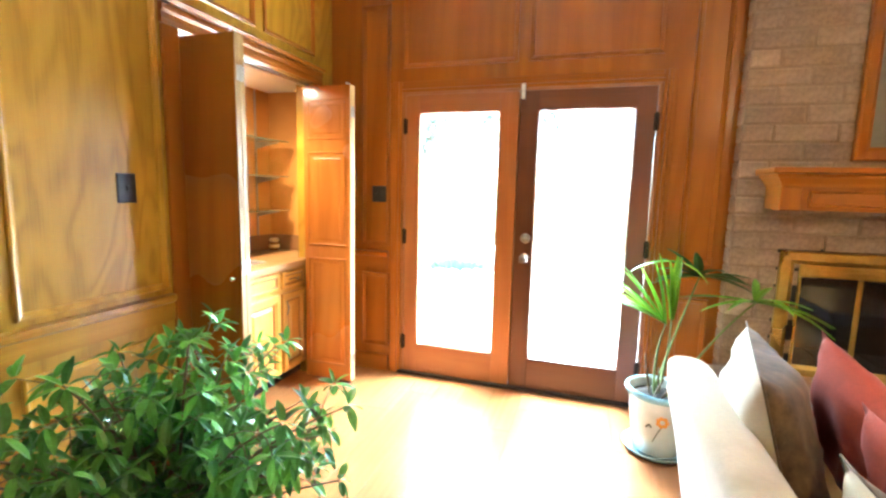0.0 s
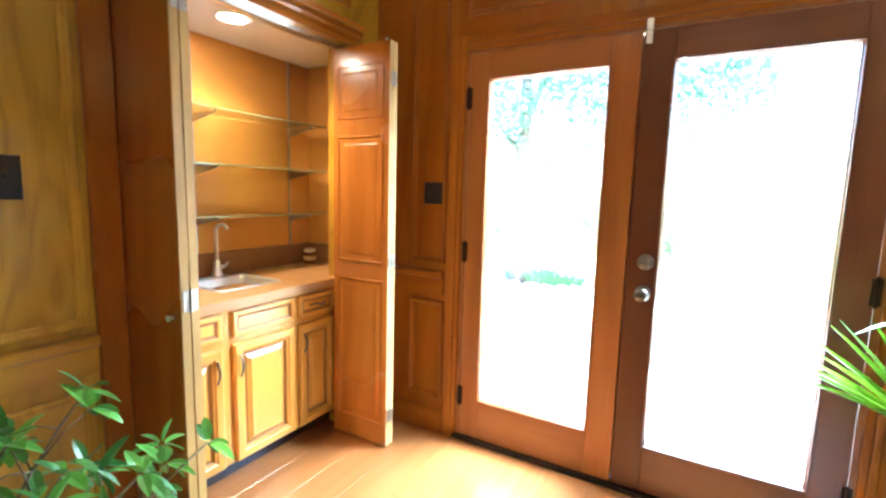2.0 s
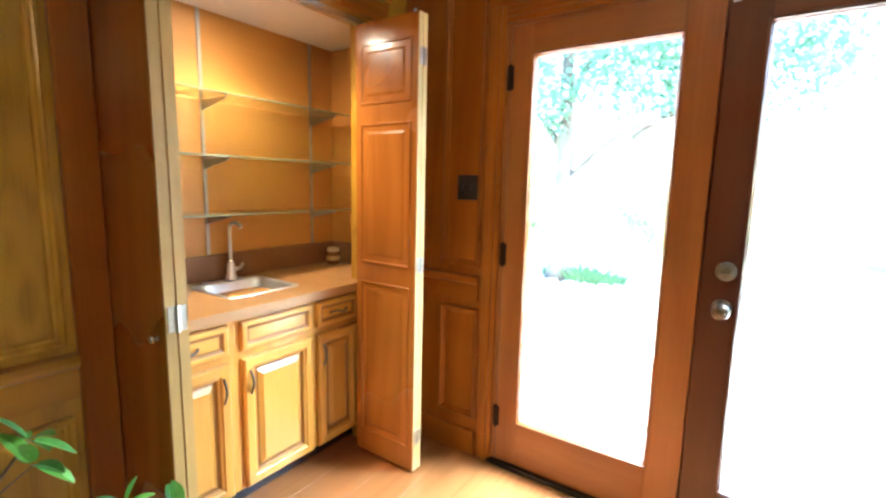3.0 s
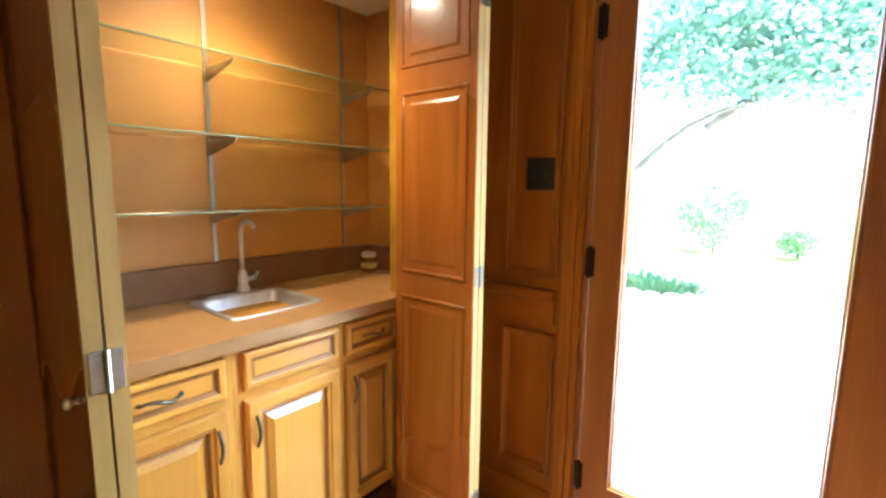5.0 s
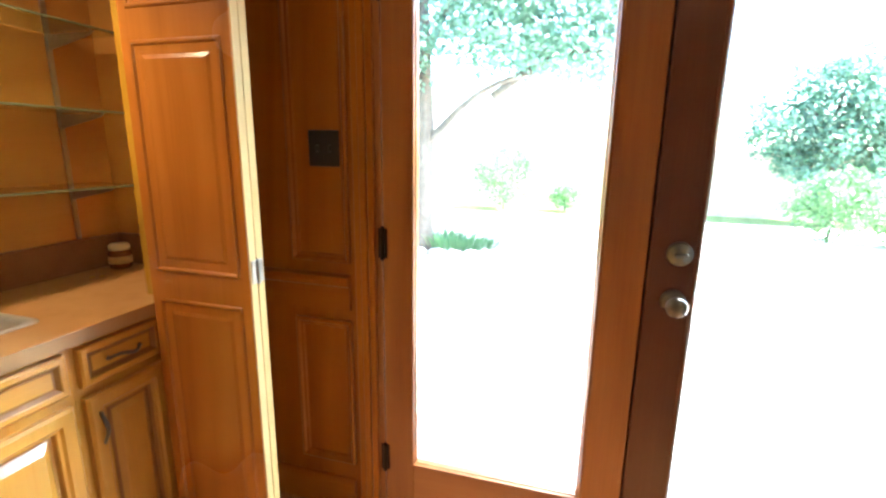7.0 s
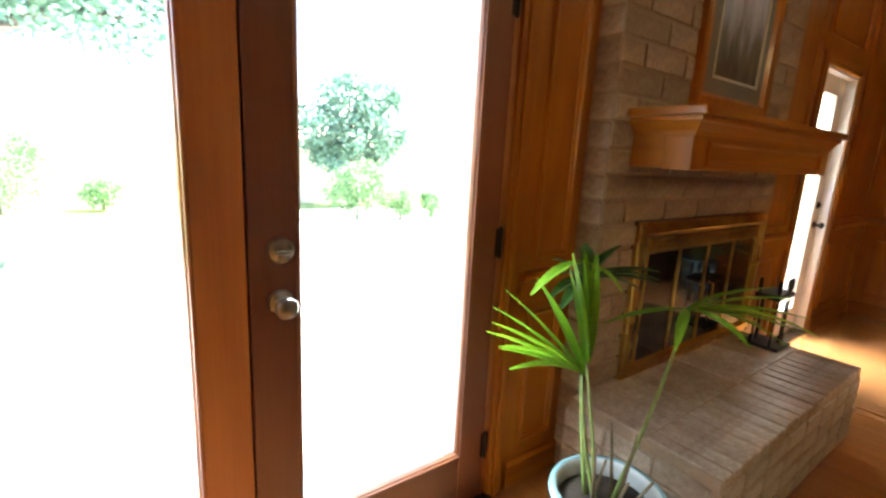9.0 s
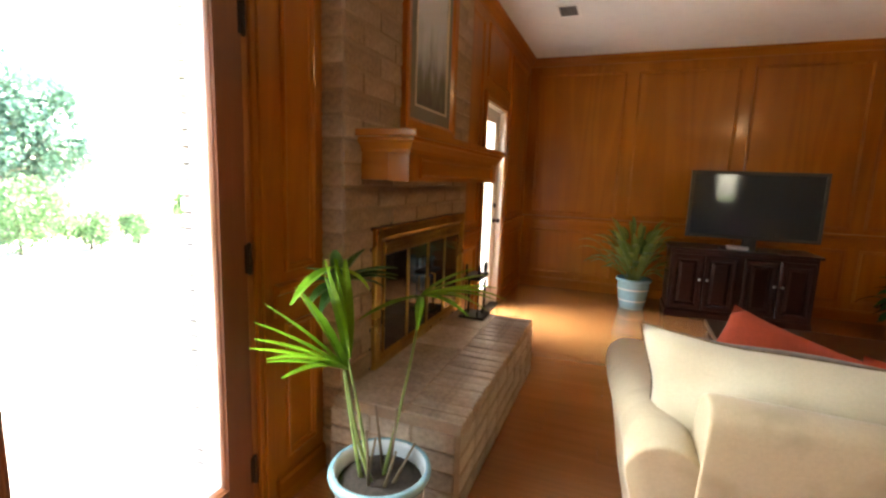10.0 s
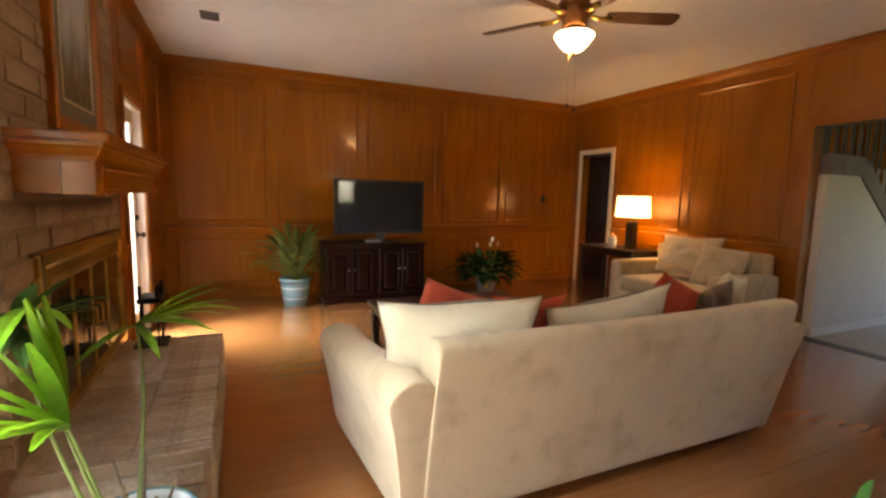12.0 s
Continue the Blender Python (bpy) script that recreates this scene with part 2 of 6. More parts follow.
SPLASH = plain("splash_laminate", (0.20, 0.092, 0.034), 0.45, 0, 0.06, 220, 0.03)
GLASS = glass_mat("window_glass")
SHELF_GLASS = glass_mat("shelf_glass", (0.86, 0.97, 0.90))
EDGE_GLASS = plain("glass_edge", (0.20, 0.23, 0.13), 0.25, 0, 0.1, 60, 0.0, 0.4)
BRICK = brick_mat("washed_brick", (0.31, 0.215, 0.14), (0.36, 0.255, 0.17), (0.42, 0.31, 0.215))
MORTAR = plain("mortar", (0.30, 0.21, 0.135), 0.95, 0, 0.15, 60, 0.5)
HEARTH = brick_mat("hearth_brick", (0.40, 0.32, 0.25), (0.46, 0.375, 0.295), (0.54, 0.45, 0.36), 0.24, 0.15)
HEARTH_SIDE = brick_mat("hearth_side_brick", (0.40, 0.32, 0.235), (0.47, 0.38, 0.285), (0.54, 0.45, 0.345), 0.6)
OUTBRICK = brick_mat("pale_outdoor_brick", (0.34, 0.31, 0.28), (0.40, 0.37, 0.34), (0.46, 0.43, 0.40))
OUTMORTAR = plain("grey_mortar", (0.17, 0.16, 0.15), 0.95, 0, 0.15, 60, 0.5)
SOOT_AND_SHADE = plain("soot", (0.012, 0.011, 0.010), 0.9, 0, 0.3, 20, 0.4)
SMOKED = plain("smoked_glass", (0.012, 0.011, 0.011), 0.05, 0, 0.1, 20, 0.0, 0.5)

# ---- building helpers ----


def mesh_of(name, bm, material, smooth=False):
    me = bpy.data.meshes.new(name)
    bmesh.ops.recalc_face_normals(bm, faces=bm.faces)
    bm.to_mesh(me)
    bm.free()
    me.materials.append(material)
    if smooth:
        for p in me.polygons:
            p.use_smooth = True
    return me


def part(name, bm, material, parent=None, label="", smooth=False):
    ob = new(name, mesh_of(name, bm, material, smooth))
    ob.parent = parent
    return tagged(ob, label)


def thing(name, label, category, at=None, group=""):
    ob = new(name)
    ob.matrix_basis = at or Matrix()
    return tagged(ob, label, category, group)


def setting(name, bm, material, label="", smooth=False):
    return tagged(part(name, bm, material, None, label, smooth), kind="structure")


def box(bm, x0, x1, y0, y1, z0, z1, bevel=0.0, seg=1):
    r = bmesh.ops.create_cube(bm, size=1.0)
    vs = r["verts"]
    for v in vs:
        v.co = Vector(((x0 + x1) / 2 + v.co.x * (x1 - x0), (y0 + y1) / 2 + v.co.y * (y1 - y0), (z0 + z1) / 2 + v.co.z * (z1 - z0)))
    if bevel:
        es = list({e for v in vs for e in v.link_edges})
        bmesh.ops.bevel(bm, geom=es, offset=bevel, segments=seg, affect="EDGES", profile=0.6)
    return bm


def boxed(*a, **k):
    return box(bmesh.new(), *a, **k)


def tube(bm, pts, radii, sides=8, close=True):
    """A round bar swept along points."""
    pts = [Vector(p) for p in pts]
    if not isinstance(radii, (list, tuple)):
        radii = [radii] * len(pts)
    rings, up = [], None
    for i, p in enumerate(pts):
        d = (pts[min(i + 1, len(pts) - 1)] - pts[max(i - 1, 0)]).normalized()
        if up is None or abs(up.dot(d)) > 0.98:
            up = Vector((0, 0, 1)) if abs(d.z) < 0.9 else Vector((1, 0, 0))
        a = d.cross(up).normalized()
        up = a.cross(d).normalized()
        rings.append([bm.verts.new(p + radii[i] * (math.cos(t) * a + math.sin(t) * up)) for t in [2 * math.pi * k / sides for k in range(sides)]])
    for r0, r1 in zip(rings, rings[1:]):
        for k in range(sides):
            bm.faces.new((r0[k], r0[(k + 1) % sides], r1[(k + 1) % sides], r1[k]))
    if close:
        bm.faces.new(rings[0][::-1])
        bm.faces.new(rings[-1])
    return bm


def lathe(bm, profile, sides=24, at=(0, 0, 0), caps=True):
    """A turned body from (radius, height) pairs."""
    rings = []
    for r, z in profile:
        rings.append([bm.verts.new((at[0] + max(r, 1e-4) * math.cos(2 * math.pi * k / sides), at[1] + max(r, 1e-4) * math.sin(2 * math.pi * k / sides), at[2] + z)) for k in range(sides)])
    for r0, r1 in zip(rings, rings[1:]):
        for k in range(sides):
            bm.faces.new((r0[k], r0[(k + 1) % sides], r1[(k + 1) % sides], r1[k]))
    if caps:
        bm.faces.new(rings[0][::-1])
        bm.faces.new(rings[-1])
    return bm


def on_face(face, u, v, w):
    """A point on a wall: u along, v up, w out of the face. face: (axis, place, sign)."""
    axis, place, sign = face
    return Vector((place + sign * w, u, v)) if axis == "x" else Vector((u, place + sign * w, v))


def rings(bm, face, u0, u1, v0, v1, steps, cap=True):
    """Nested rectangles, (inset, height) each, bridged: raised panels and moulded frames."""
    loops = []
    for inset, w in steps:
        loops.append([bm.verts.new(on_face(face, u, v, w)) for u, v in ((u0 + inset, v0 + inset), (u1 - inset, v0 + inset), (u1 - inset, v1 - inset), (u0 + inset, v1 - inset))])
    for a, b in zip(loops, loops[1:]):
        for k in range(4):
            bm.faces.new((a[k], a[(k + 1) % 4], b[(k + 1) % 4], b[k]))
    if cap:
        bm.faces.new(loops[-1])
    return bm


MOULD = [(0.0, 0.0), (0.0, 0.012), (0.006, 0.016), (0.012, 0.014), (0.018, 0.008), (0.026, 0.007), (0.03, 0.0)]
FRONT = [(0.0, 0.0), (0.0, 0.016), (0.008, 0.024), (0.038, 0.024), (0.044, 0.017), (0.052, 0.015), (0.058, 0.003), (0.064, 0.003), (0.088, 0.02)]
DRAWER = [(0.0, 0.0), (0.0, 0.016), (0.006, 0.021), (0.018, 0.021), (0.024, 0.016), (0.030, 0.010), (0.034, 0.010)]


def board(name, face, u0, u1, v0, v1, w, material, parent, bevel=0.003, w0=0.0):
    a, b = on_face(face, u0, v0, w0), on_face(face, u1, v1, w)
    lo, hi = [min(p, q) for p, q in zip(a, b)], [max(p, q) for p, q in zip(a, b)]
    return part(name, boxed(lo[0], hi[0], lo[1], hi[1], lo[2], hi[2], bevel=bevel), material, parent)


def moulding(face, u0, u1, v0, v1, parent, name="panel_moulding", mat=None):
    return part(name, rings(bmesh.new(), face, u0, u1, v0, v1, MOULD, False), mat or OAK_Z, parent)


def profile_run(name, face, u0, u1, z, steps, material, parent):
    """A strip of constant section along a wall: (out, up) pairs."""
    bm = bmesh.new()
    a = [bm.verts.new(on_face(face, u0, z + v, w)) for w, v in steps]
    b = [bm.verts.new(on_face(face, u1, z + v, w)) for w, v in steps]
    n = len(steps)
    for k in range(n):
        bm.faces.new((a[k], a[(k + 1) % n], b[(k + 1) % n], b[k]))
    bm.faces.new(a[::-1])
    bm.faces.new(b)
    return part(name, bm, material, parent)


CROWN = [(0.0, 0.0), (0.014, 0.0), (0.02, 0.015), (0.045, 0.035), (0.06, 0.065), (0.075, 0.075), (0.075, 0.094), (0.0, 0.094)]
CHAIR = [(0.0, 0.0), (0.014, 0.0), (0.016, 0.085), (0.03, 0.095), (0.034, 0.11), (0.03, 0.125), (0.0, 0.13)]
BASE = [(0.0, 0.0), (0.018, 0.0), (0.018, 0.10), (0.012, 0.115), (0.008, 0.12), (0.0, 0.12)]

# ---- room ----
EX, SY, CZ, T = 7.05, -6.0, 2.87, 0.14
W_FACE, N_FACE, E_FACE, S_FACE = ("x", 0.0, 1), ("y", 0.0, -1), ("x", EX, -1), ("y", SY, 1)
BAR0, BAR1 = -1.374, -0.25
D0, D1, DH = 0.56, 2.285, 2.075
G0, G1 = 5.10, 5.90
NY = 0.25

slab = setting("floor", boxed(-0.9, EX, SY, 0.0, -0.2, -0.012), plain("subfloor", (0.2, 0.12, 0.07), 0.8), "warm oak laminate plank floor")
tagged(setting("ceiling", boxed(-T, EX + T, SY - T, NY, CZ, CZ + 0.12), CEIL), "matt white painted plaster ceiling")

bm = bmesh.new()
for y0, y1, z0, z1 in ((SY - T, -3.52, -0.1, CZ), (-3.52, -3.16, -0.1, 1.12), (-3.52, -3.16, 1.86, CZ), (-3.16, BAR0, -0.1, CZ)):
    box(bm, -T, 0, y0, y1, z0, z1)
box(bm, -T, 0, BAR0, BAR1, 2.11, CZ)
box(bm, -T, 0, BAR1, 0.0, -0.1, CZ)
wall_w = setting("wall_west", bm, GOLD_Z, "honey oak panelled wall around a bar recess")
bm = bmesh.new()
for x0, x1, z0, z1 in ((-0.75, D0, -0.1, CZ), (D0, D1, DH, CZ), (D1, G0, -0.1, CZ), (G0, G1, 2.08, CZ), (G1, EX + T, -0.1, CZ)):
    box(bm, x0, x1, 0.0 if x0 >= 0 else 0.075, NY, z0, z1)
box(bm, 0.0, D0, 0.0, 0.075, -0.1, CZ)
wall_n = setting("wall_north", bm, OAK_Z, "honey oak panelled wall with glazed doors")
wall_e = setting("wall_east", boxed(EX, EX + T, SY - T, 0.0, -0.1, CZ), OAK_Z, "honey oak panelled wall behind the television")
S0, S1, SH = 1.6, 3.5, 2.12
H0, H1, HH = 6.19, 6.83, 2.07
bm = bmesh.new()
for x0, x1, z0, z1 in ((0, S0, -0.1, CZ), (S0, S1, SH, CZ), (S1, H0, -0.1, CZ), (H0, H1, HH, CZ), (H1, EX, -0.1, CZ)):
    box(bm, x0, x1, SY - T, SY, z0, z1)
wall_s = setting("wall_south", bm, OAK_Z, "honey oak panelled wall with a doorway and a wide opening")


def panel_pair(face, u0, u1, parent, top=2.68, low=True):
    """An upper and a lower moulded field between two stiles."""
    moulding(face, u0, u1, 0.97, top, parent)
    if low:
        moulding(face, u0, u1, 0.19, 0.76, parent)


def trim(face, u0, u1, wall, mat):
    profile_run("crown_moulding", face, u0, u1, CZ - 0.094, CROWN, mat, wall)


# west
for u0, u1 in ((-5.9, -5.1), (-5.0, -4.45), (-4.35, -3.75), (-2.95, -2.2), (-2.10, -1.485)):
    moulding(W_FACE, u0, u1, 0.90, 2.68, wall_w, mat=GOLD_Z)
    moulding(W_FACE, u0, u1, 0.19, 0.69, wall_w, mat=GOLD_Z)
moulding(W_FACE, -1.38, -0.84, 2.29, 2.72, wall_w)
moulding(W_FACE, -0.76, -0.24, 2.29, 2.72, wall_w)
profile_run("chair_rail", W_FACE, SY, -1.466, 0.745, CHAIR, GOLD_Y, wall_w)
profile_run("baseboard", W_FACE, SY, -1.466, 0.0, BASE, OAK_Y, wall_w)
trim(W_FACE, SY, 0.0, wall_w, OAK_Y)
CASE = [(0.0, 0.0), (0.016, 0.0), (0.02, 0.02), (0.016, 0.045), (0.024, 0.06), (0.024, 0.085), (0.0, 0.085)]
profile_run("head_casing", W_FACE, BAR0 - 0.09, BAR1 + 0.09, 2.11, CASE, OAK_Y, wall_w)
profile_run("casing_cap", W_FACE, BAR0 - 0.09, BAR1 + 0.09, 2.197, [(0, 0), (0.04, 0.0), (0.048, 0.02), (0.03, 0.03), (0, 0.035)], OAK_Y, wall_w)
board("side_casing", W_FACE, BAR0 - 0.09, BAR0, 0.0, 2.108, 0.022, OAK_Z, wall_w, 0.006)
board("side_casing", W_FACE, BAR1, BAR1 + 0.09, 0.0, 2.108, 0.022, OAK_Z, wall_w, 0.006)
part("door_track", boxed(-0.075, -0.035, BAR0 + 0.004, BAR1 - 0.004, 2.085, 2.108), STEEL, wall_w)
window_1 = tagged(new("window_1"), "small narrow window in the oak panelled wall", "window", kind="structure")
part("window_frame", rings(bmesh.new(), ("x", -0.02, 1), -3.58, -3.10, 1.06, 1.92, [(0.0, 0.02), (0.0, 0.04), (0.05, 0.038), (0.06, 0.02), (0.062, -0.05)], False), OAK_Z, window_1)
pane_w = part("pane", boxed(-0.075, -0.069, -3.519, -3.161, 1.121, 1.859), GLASS, window_1)
pane_w.visible_shadow = False
# north
panel_pair(N_FACE, 0.255, 0.478, wall_n)
moulding(N_FACE, 0.58, 1.385, 2.24, 2.74, wall_n)
moulding(N_FACE, 1.455, 2.26, 2.24, 2.74, wall_n)
panel_pair(N_FACE, 2.43, 2.62, wall_n)
panel_pair(N_FACE, 4.45, 4.95, wall_n)
panel_pair(N_FACE, 6.05, 6.93, wall_n)
moulding(N_FACE, 5.1, 5.9, 2.26, 2.72, wall_n)
for u0, u1 in ((0.002, 0.475), (2.37, 2.675), (4.40, 5.03), (5.97, EX - 0.002)):
    profile_run("chair_rail", N_FACE, u0, u1, 0.80, CHAIR, OAK_X, wall_n)
    profile_run("baseboard", N_FACE, u0, u1, 0.0, BASE, OAK_X, wall_n)
trim(N_FACE, 0.0, 2.68, wall_n, OAK_X)
trim(N_FACE, 4.35, EX, wall_n, OAK_X)
# east
edges = [-0.05, -1.21, -2.38, -3.53, -4.62, -5.62, SY + 0.03]
for a, b in zip(edges, edges[1:]):
    if a - b > 0.5:
        panel_pair(E_FACE, b + 0.06, a - 0.06, wall_e)
profile_run("chair_rail", E_FACE, SY, 0.0, 0.80, CHAIR, OAK_Y, wall_e)
profile_run("baseboard", E_FACE, SY, 0.0, 0.0, BASE, OAK_Y, wall_e)
trim(E_FACE, SY, 0.0, wall_e, OAK_Y)
# south
for u0, u1 in ((0.1, 0.75), (0.85, 1.4), (3.72, 4.82), (4.94, 6.05)):
    panel_pair(S_FACE, u0, u1, wall_s)
for u0, u1 in ((0.0, 1.5), (3.62, 6.11)):
    profile_run("chair_rail", S_FACE, u0, u1, 0.80, CHAIR, OAK_X, wall_s)
    profile_run("baseboard", S_FACE, u0, u1, 0.0, BASE, OAK_X, wall_s)
trim(S_FACE, 0.0, EX, wall_s, OAK_X)
board("opening_casing", S_FACE, S1, S1 + 0.1, 0, SH + 0.08, 0.022, OAK_Z, wall_s)
board("opening_casing", S_FACE, S0 - 0.1, S0, 0, SH + 0.08, 0.022, OAK_Z, wall_s)
board("opening_head", S_FACE, S0, S1, SH, SH + 0.08, 0.022, OAK_X, wall_s)
for u0, u1, v0, v1 in ((H0 - 0.07, H0, 0, HH + 0.07), (H1, H1 + 0.07, 0, HH + 0.07), (H0, H1, HH, HH + 0.07)):
    board("doorway_casing", S_FACE, u0, u1, v0, v1, 0.02, CREAM, wall_s)

# ---- french doors ----
def casing(u0, u1, top, mat_z, mat_x, parent):
    for a, b in ((u0 - 0.075, u0), (u1, u1 + 0.075)):
        bm = bmesh.new()
        lo, hi = min(a, b), max(a, b)
        for k, w in ((0.0, 0.018), (0.025, 0.026), (0.05, 0.02)):
            box(bm, lo + k + 0.0005, lo + k + 0.0245, -w, 0.0, 0.0, top + 0.075, 0.003)
        part("side_casing", bm, mat_z, parent)
    bm = bmesh.new()
    for k, w in ((0.0, 0.02), (0.025, 0.026), (0.05, 0.018)):
        box(bm, u0, u1, -w, 0.0, top + k + 0.0005, top + k + 0.0245, 0.003)
    part("head_casing", bm, mat_x, parent)


def glazed_leaf(parent, name, x0, x1, g0, g1, mz, mx, label, gz0=0.24, gz1=1.928, y0=-0.004, top=2.055):
    leaf = part(name, boxed(x0, g0, y0, y0 + 0.044, 0.022, top, bevel=0.003), mz, parent, label)
    part("stile", boxed(g1, x1, y0, y0 + 0.044, 0.022, top, bevel=0.003), mz, leaf)
    part("bottom_rail", boxed(g0, g1, y0 + 0.001, y0 + 0.043, 0.022, gz0), mx, leaf)
    part("top_rail", boxed(g0, g1, y0 + 0.001, y0 + 0.043, gz1, top), mx, leaf)
    part("glazing_bead", rings(bmesh.new(), ("y", y0 + 0.014, -1), g0, g1, gz0, gz1, [(-0.010, 0.013), (-0.006, 0.017), (0.0, 0.017), (0.003, 0.010), (0.007, 0.008), (0.011, -0.003)], False), mz, leaf)
    pane = part("pane", boxed(g0 + 0.002, g1 - 0.002, y0 + 0.017, y0 + 0.023, gz0 + 0.002, gz1 - 0.002), GLASS, leaf)
    pane.visible_shadow = False
    return leaf


def hinge(x, z, parent, y=-0.01):
    bm = bmesh.new()
    lathe(bm, [(0.003, -0.058), (0.007, -0.054), (0.008, -0.05), (0.008, 0.05), (0.007, 0.054), (0.003, 0.058)], 10, (x, y, z))
    box(bm, x - 0.016, x + 0.016, y + 0.004, y + 0.007, z - 0.05, z + 0.05)
    part("hinge", bm, HINGE, parent)


door_1 = tagged(new("door_1"), "pair of glazed wooden french doors, closed", "door", kind="structure")
casing(0.575, 2.27, 2.07, OAK_Z, OAK_X, door_1)
bm = bmesh.new()
box(bm, D0, 0.594, 0.0, 0.14, 0.0, DH - 0.001)
box(bm, 2.247, D1, 0.0, 0.14, 0.0, DH - 0.001)
box(bm, 0.594, 2.247, 0.0, 0.14, 2.058, DH - 0.001)
part("jamb", bm, DOOR_Z, door_1)
for a, b in ((D0 + 0.001, D0 + 0.03), (D1 - 0.03, D1 - 0.001)):
    part("outer_trim", boxed(a, b, 0.1405, NY + 0.02, 0.021, DH - 0.002, bevel=0.004), GREYTRIM, door_1, "grey-white painted outer trim")
part("threshold", boxed(D0 + 0.001, D1 - 0.001, -0.03, 0.16, 0.0, 0.02, bevel=0.004), HINGE, door_1)
leaf_l = glazed_leaf(door_1, "door_leaf", 0.598, 1.405, 0.706, 1.279, DOOR_Z, DOOR_X, "orange-brown fir door leaf with one tall pane")
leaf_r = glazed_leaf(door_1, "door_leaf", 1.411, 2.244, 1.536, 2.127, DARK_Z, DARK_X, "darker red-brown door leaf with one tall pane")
for z in (0.25, 1.05, 1.84):
    hinge(0.598, z, leaf_l)
    hinge(2.246, z, leaf_r)


def disc_y(bm, x, y, z, profile, sides=24):
    """A turned body whose axis points into the room."""
    first = len(bm.verts)
    lathe(bm, profile, sides)
    bm.verts.ensure_lookup_table()
    for v in list(bm.verts)[first:]:
        a, b, c = v.co
        v.co = Vector((x + a, y - c, z + b))
    return bm


part("deadbolt", disc_y(bmesh.new(), 1.487, -0.004, 1.083, [(0.034, 0.0), (0.034, 0.008), (0.028, 0.016), (0.026, 0.016), (0.024, 0.02), (0.004, 0.021)]), NICKEL, leaf_r, "satin nickel deadbolt", True)
bm = disc_y(bmesh.new(), 1.487, -0.004, 1.083, [(0.004, 0.02), (0.006, 0.024), (0.006, 0.034), (0.003, 0.036)], 10)
box(bm, 1.467, 1.507, -0.042, -0.034, 1.077, 1.089, 0.003)
part("thumb_turn", bm, NICKEL, leaf_r)
part("door_knob", disc_y(bmesh.new(), 1.485, -0.004, 0.945, [(0.034, 0.0), (0.034, 0.006), (0.026, 0.012), (0.013, 0.016), (0.012, 0.035), (0.02, 0.042), (0.028, 0.052), (0.029, 0.062), (0.024, 0.072), (0.012, 0.077), (0.003, 0.078)]), NICKEL, leaf_r, "satin nickel knob", True)
sensor = thing("alarm_contact", "small white plastic alarm contact above the doors", "alarm contact", pose(1.432, -0.006, 2.0))
part("magnet", boxed(-0.012, 0.012, -0.016, -0.001, 0.0, 0.05, bevel=0.003), WHITE, sensor)
part("switch_case", boxed(-0.013, 0.013, -0.02, -0.001, 0.054, 0.098, bevel=0.003), WHITE, sensor)

door_2 = tagged(new("door_2"), "cream framed glazed patio door beside the fireplace", "door", kind="structure")
casing(G0 + 0.02, G1 - 0.02, 2.07, OAK_Z, OAK_X, door_2)
bm = bmesh.new()
box(bm, G0, G0 + 0.03, 0.0, 0.2, 0.0, 2.078)
box(bm, G1 - 0.03, G1, 0.0, 0.2, 0.0, 2.078)
box(bm, G0 + 0.03, G1 - 0.03, 0.0, 0.2, 2.055, 2.078)
part("jamb", bm, CREAM, door_2)
leaf_2 = glazed_leaf(door_2, "door_leaf", G0 + 0.034, G1 - 0.034, G0 + 0.13, 5.70, CREAM, CREAM, "cream painted leaf with one tall pane", y0=0.06)
part("door_knob", disc_y(bmesh.new(), 5.785, 0.06, 0.93, [(0.03, 0.0), (0.03, 0.006), (0.012, 0.014), (0.012, 0.035), (0.026, 0.05), (0.026, 0.06), (0.01, 0.072), (0.003, 0.073)]), HINGE, leaf_2, "dark bronze knob", True)
part("deadbolt", disc_y(bmesh.new(), 5.785, 0.06, 1.09, [(0.028, 0.0), (0.028, 0.012), (0.01, 0.02), (0.003, 0.03)]), HINGE, leaf_2, "", True)
part("threshold", boxed(G0 + 0.001, G1 - 0.001, -0.02, 0.2, 0.0, 0.02, bevel=0.004), HINGE, door_2)

part("astragal", boxed(1.385, 1.432, 0.0405, 0.056, 0.03, 2.05, bevel=0.004), DOOR_Z, leaf_l, "overlapping strip at the meeting stiles")
# ---- outside shell so that no light leaks ----
bm = bmesh.new()
box(bm, -0.75, -0.62, -1.75, 0.075, -0.1, 2.25)
box(bm, -0.62, -T, -1.75, -1.62, -0.1, 2.25)
bar_wall = setting("wall_bar", bm, BARWALL, "tan wood panelled back of the bar recess")
part("side_wall_lining", boxed(-0.62, -T - 0.001, 0.062, 0.0745, 0.0, 2.2), BARWALL, bar_wall)
tagged(setting("ceiling_bar", boxed(-0.62, 0.0 - T, -1.62, 0.075, 2.13, 2.25), CEIL), "white painted ceiling of the bar recess")

# ---- bar ----
BF = ("x", -0.085, 1)


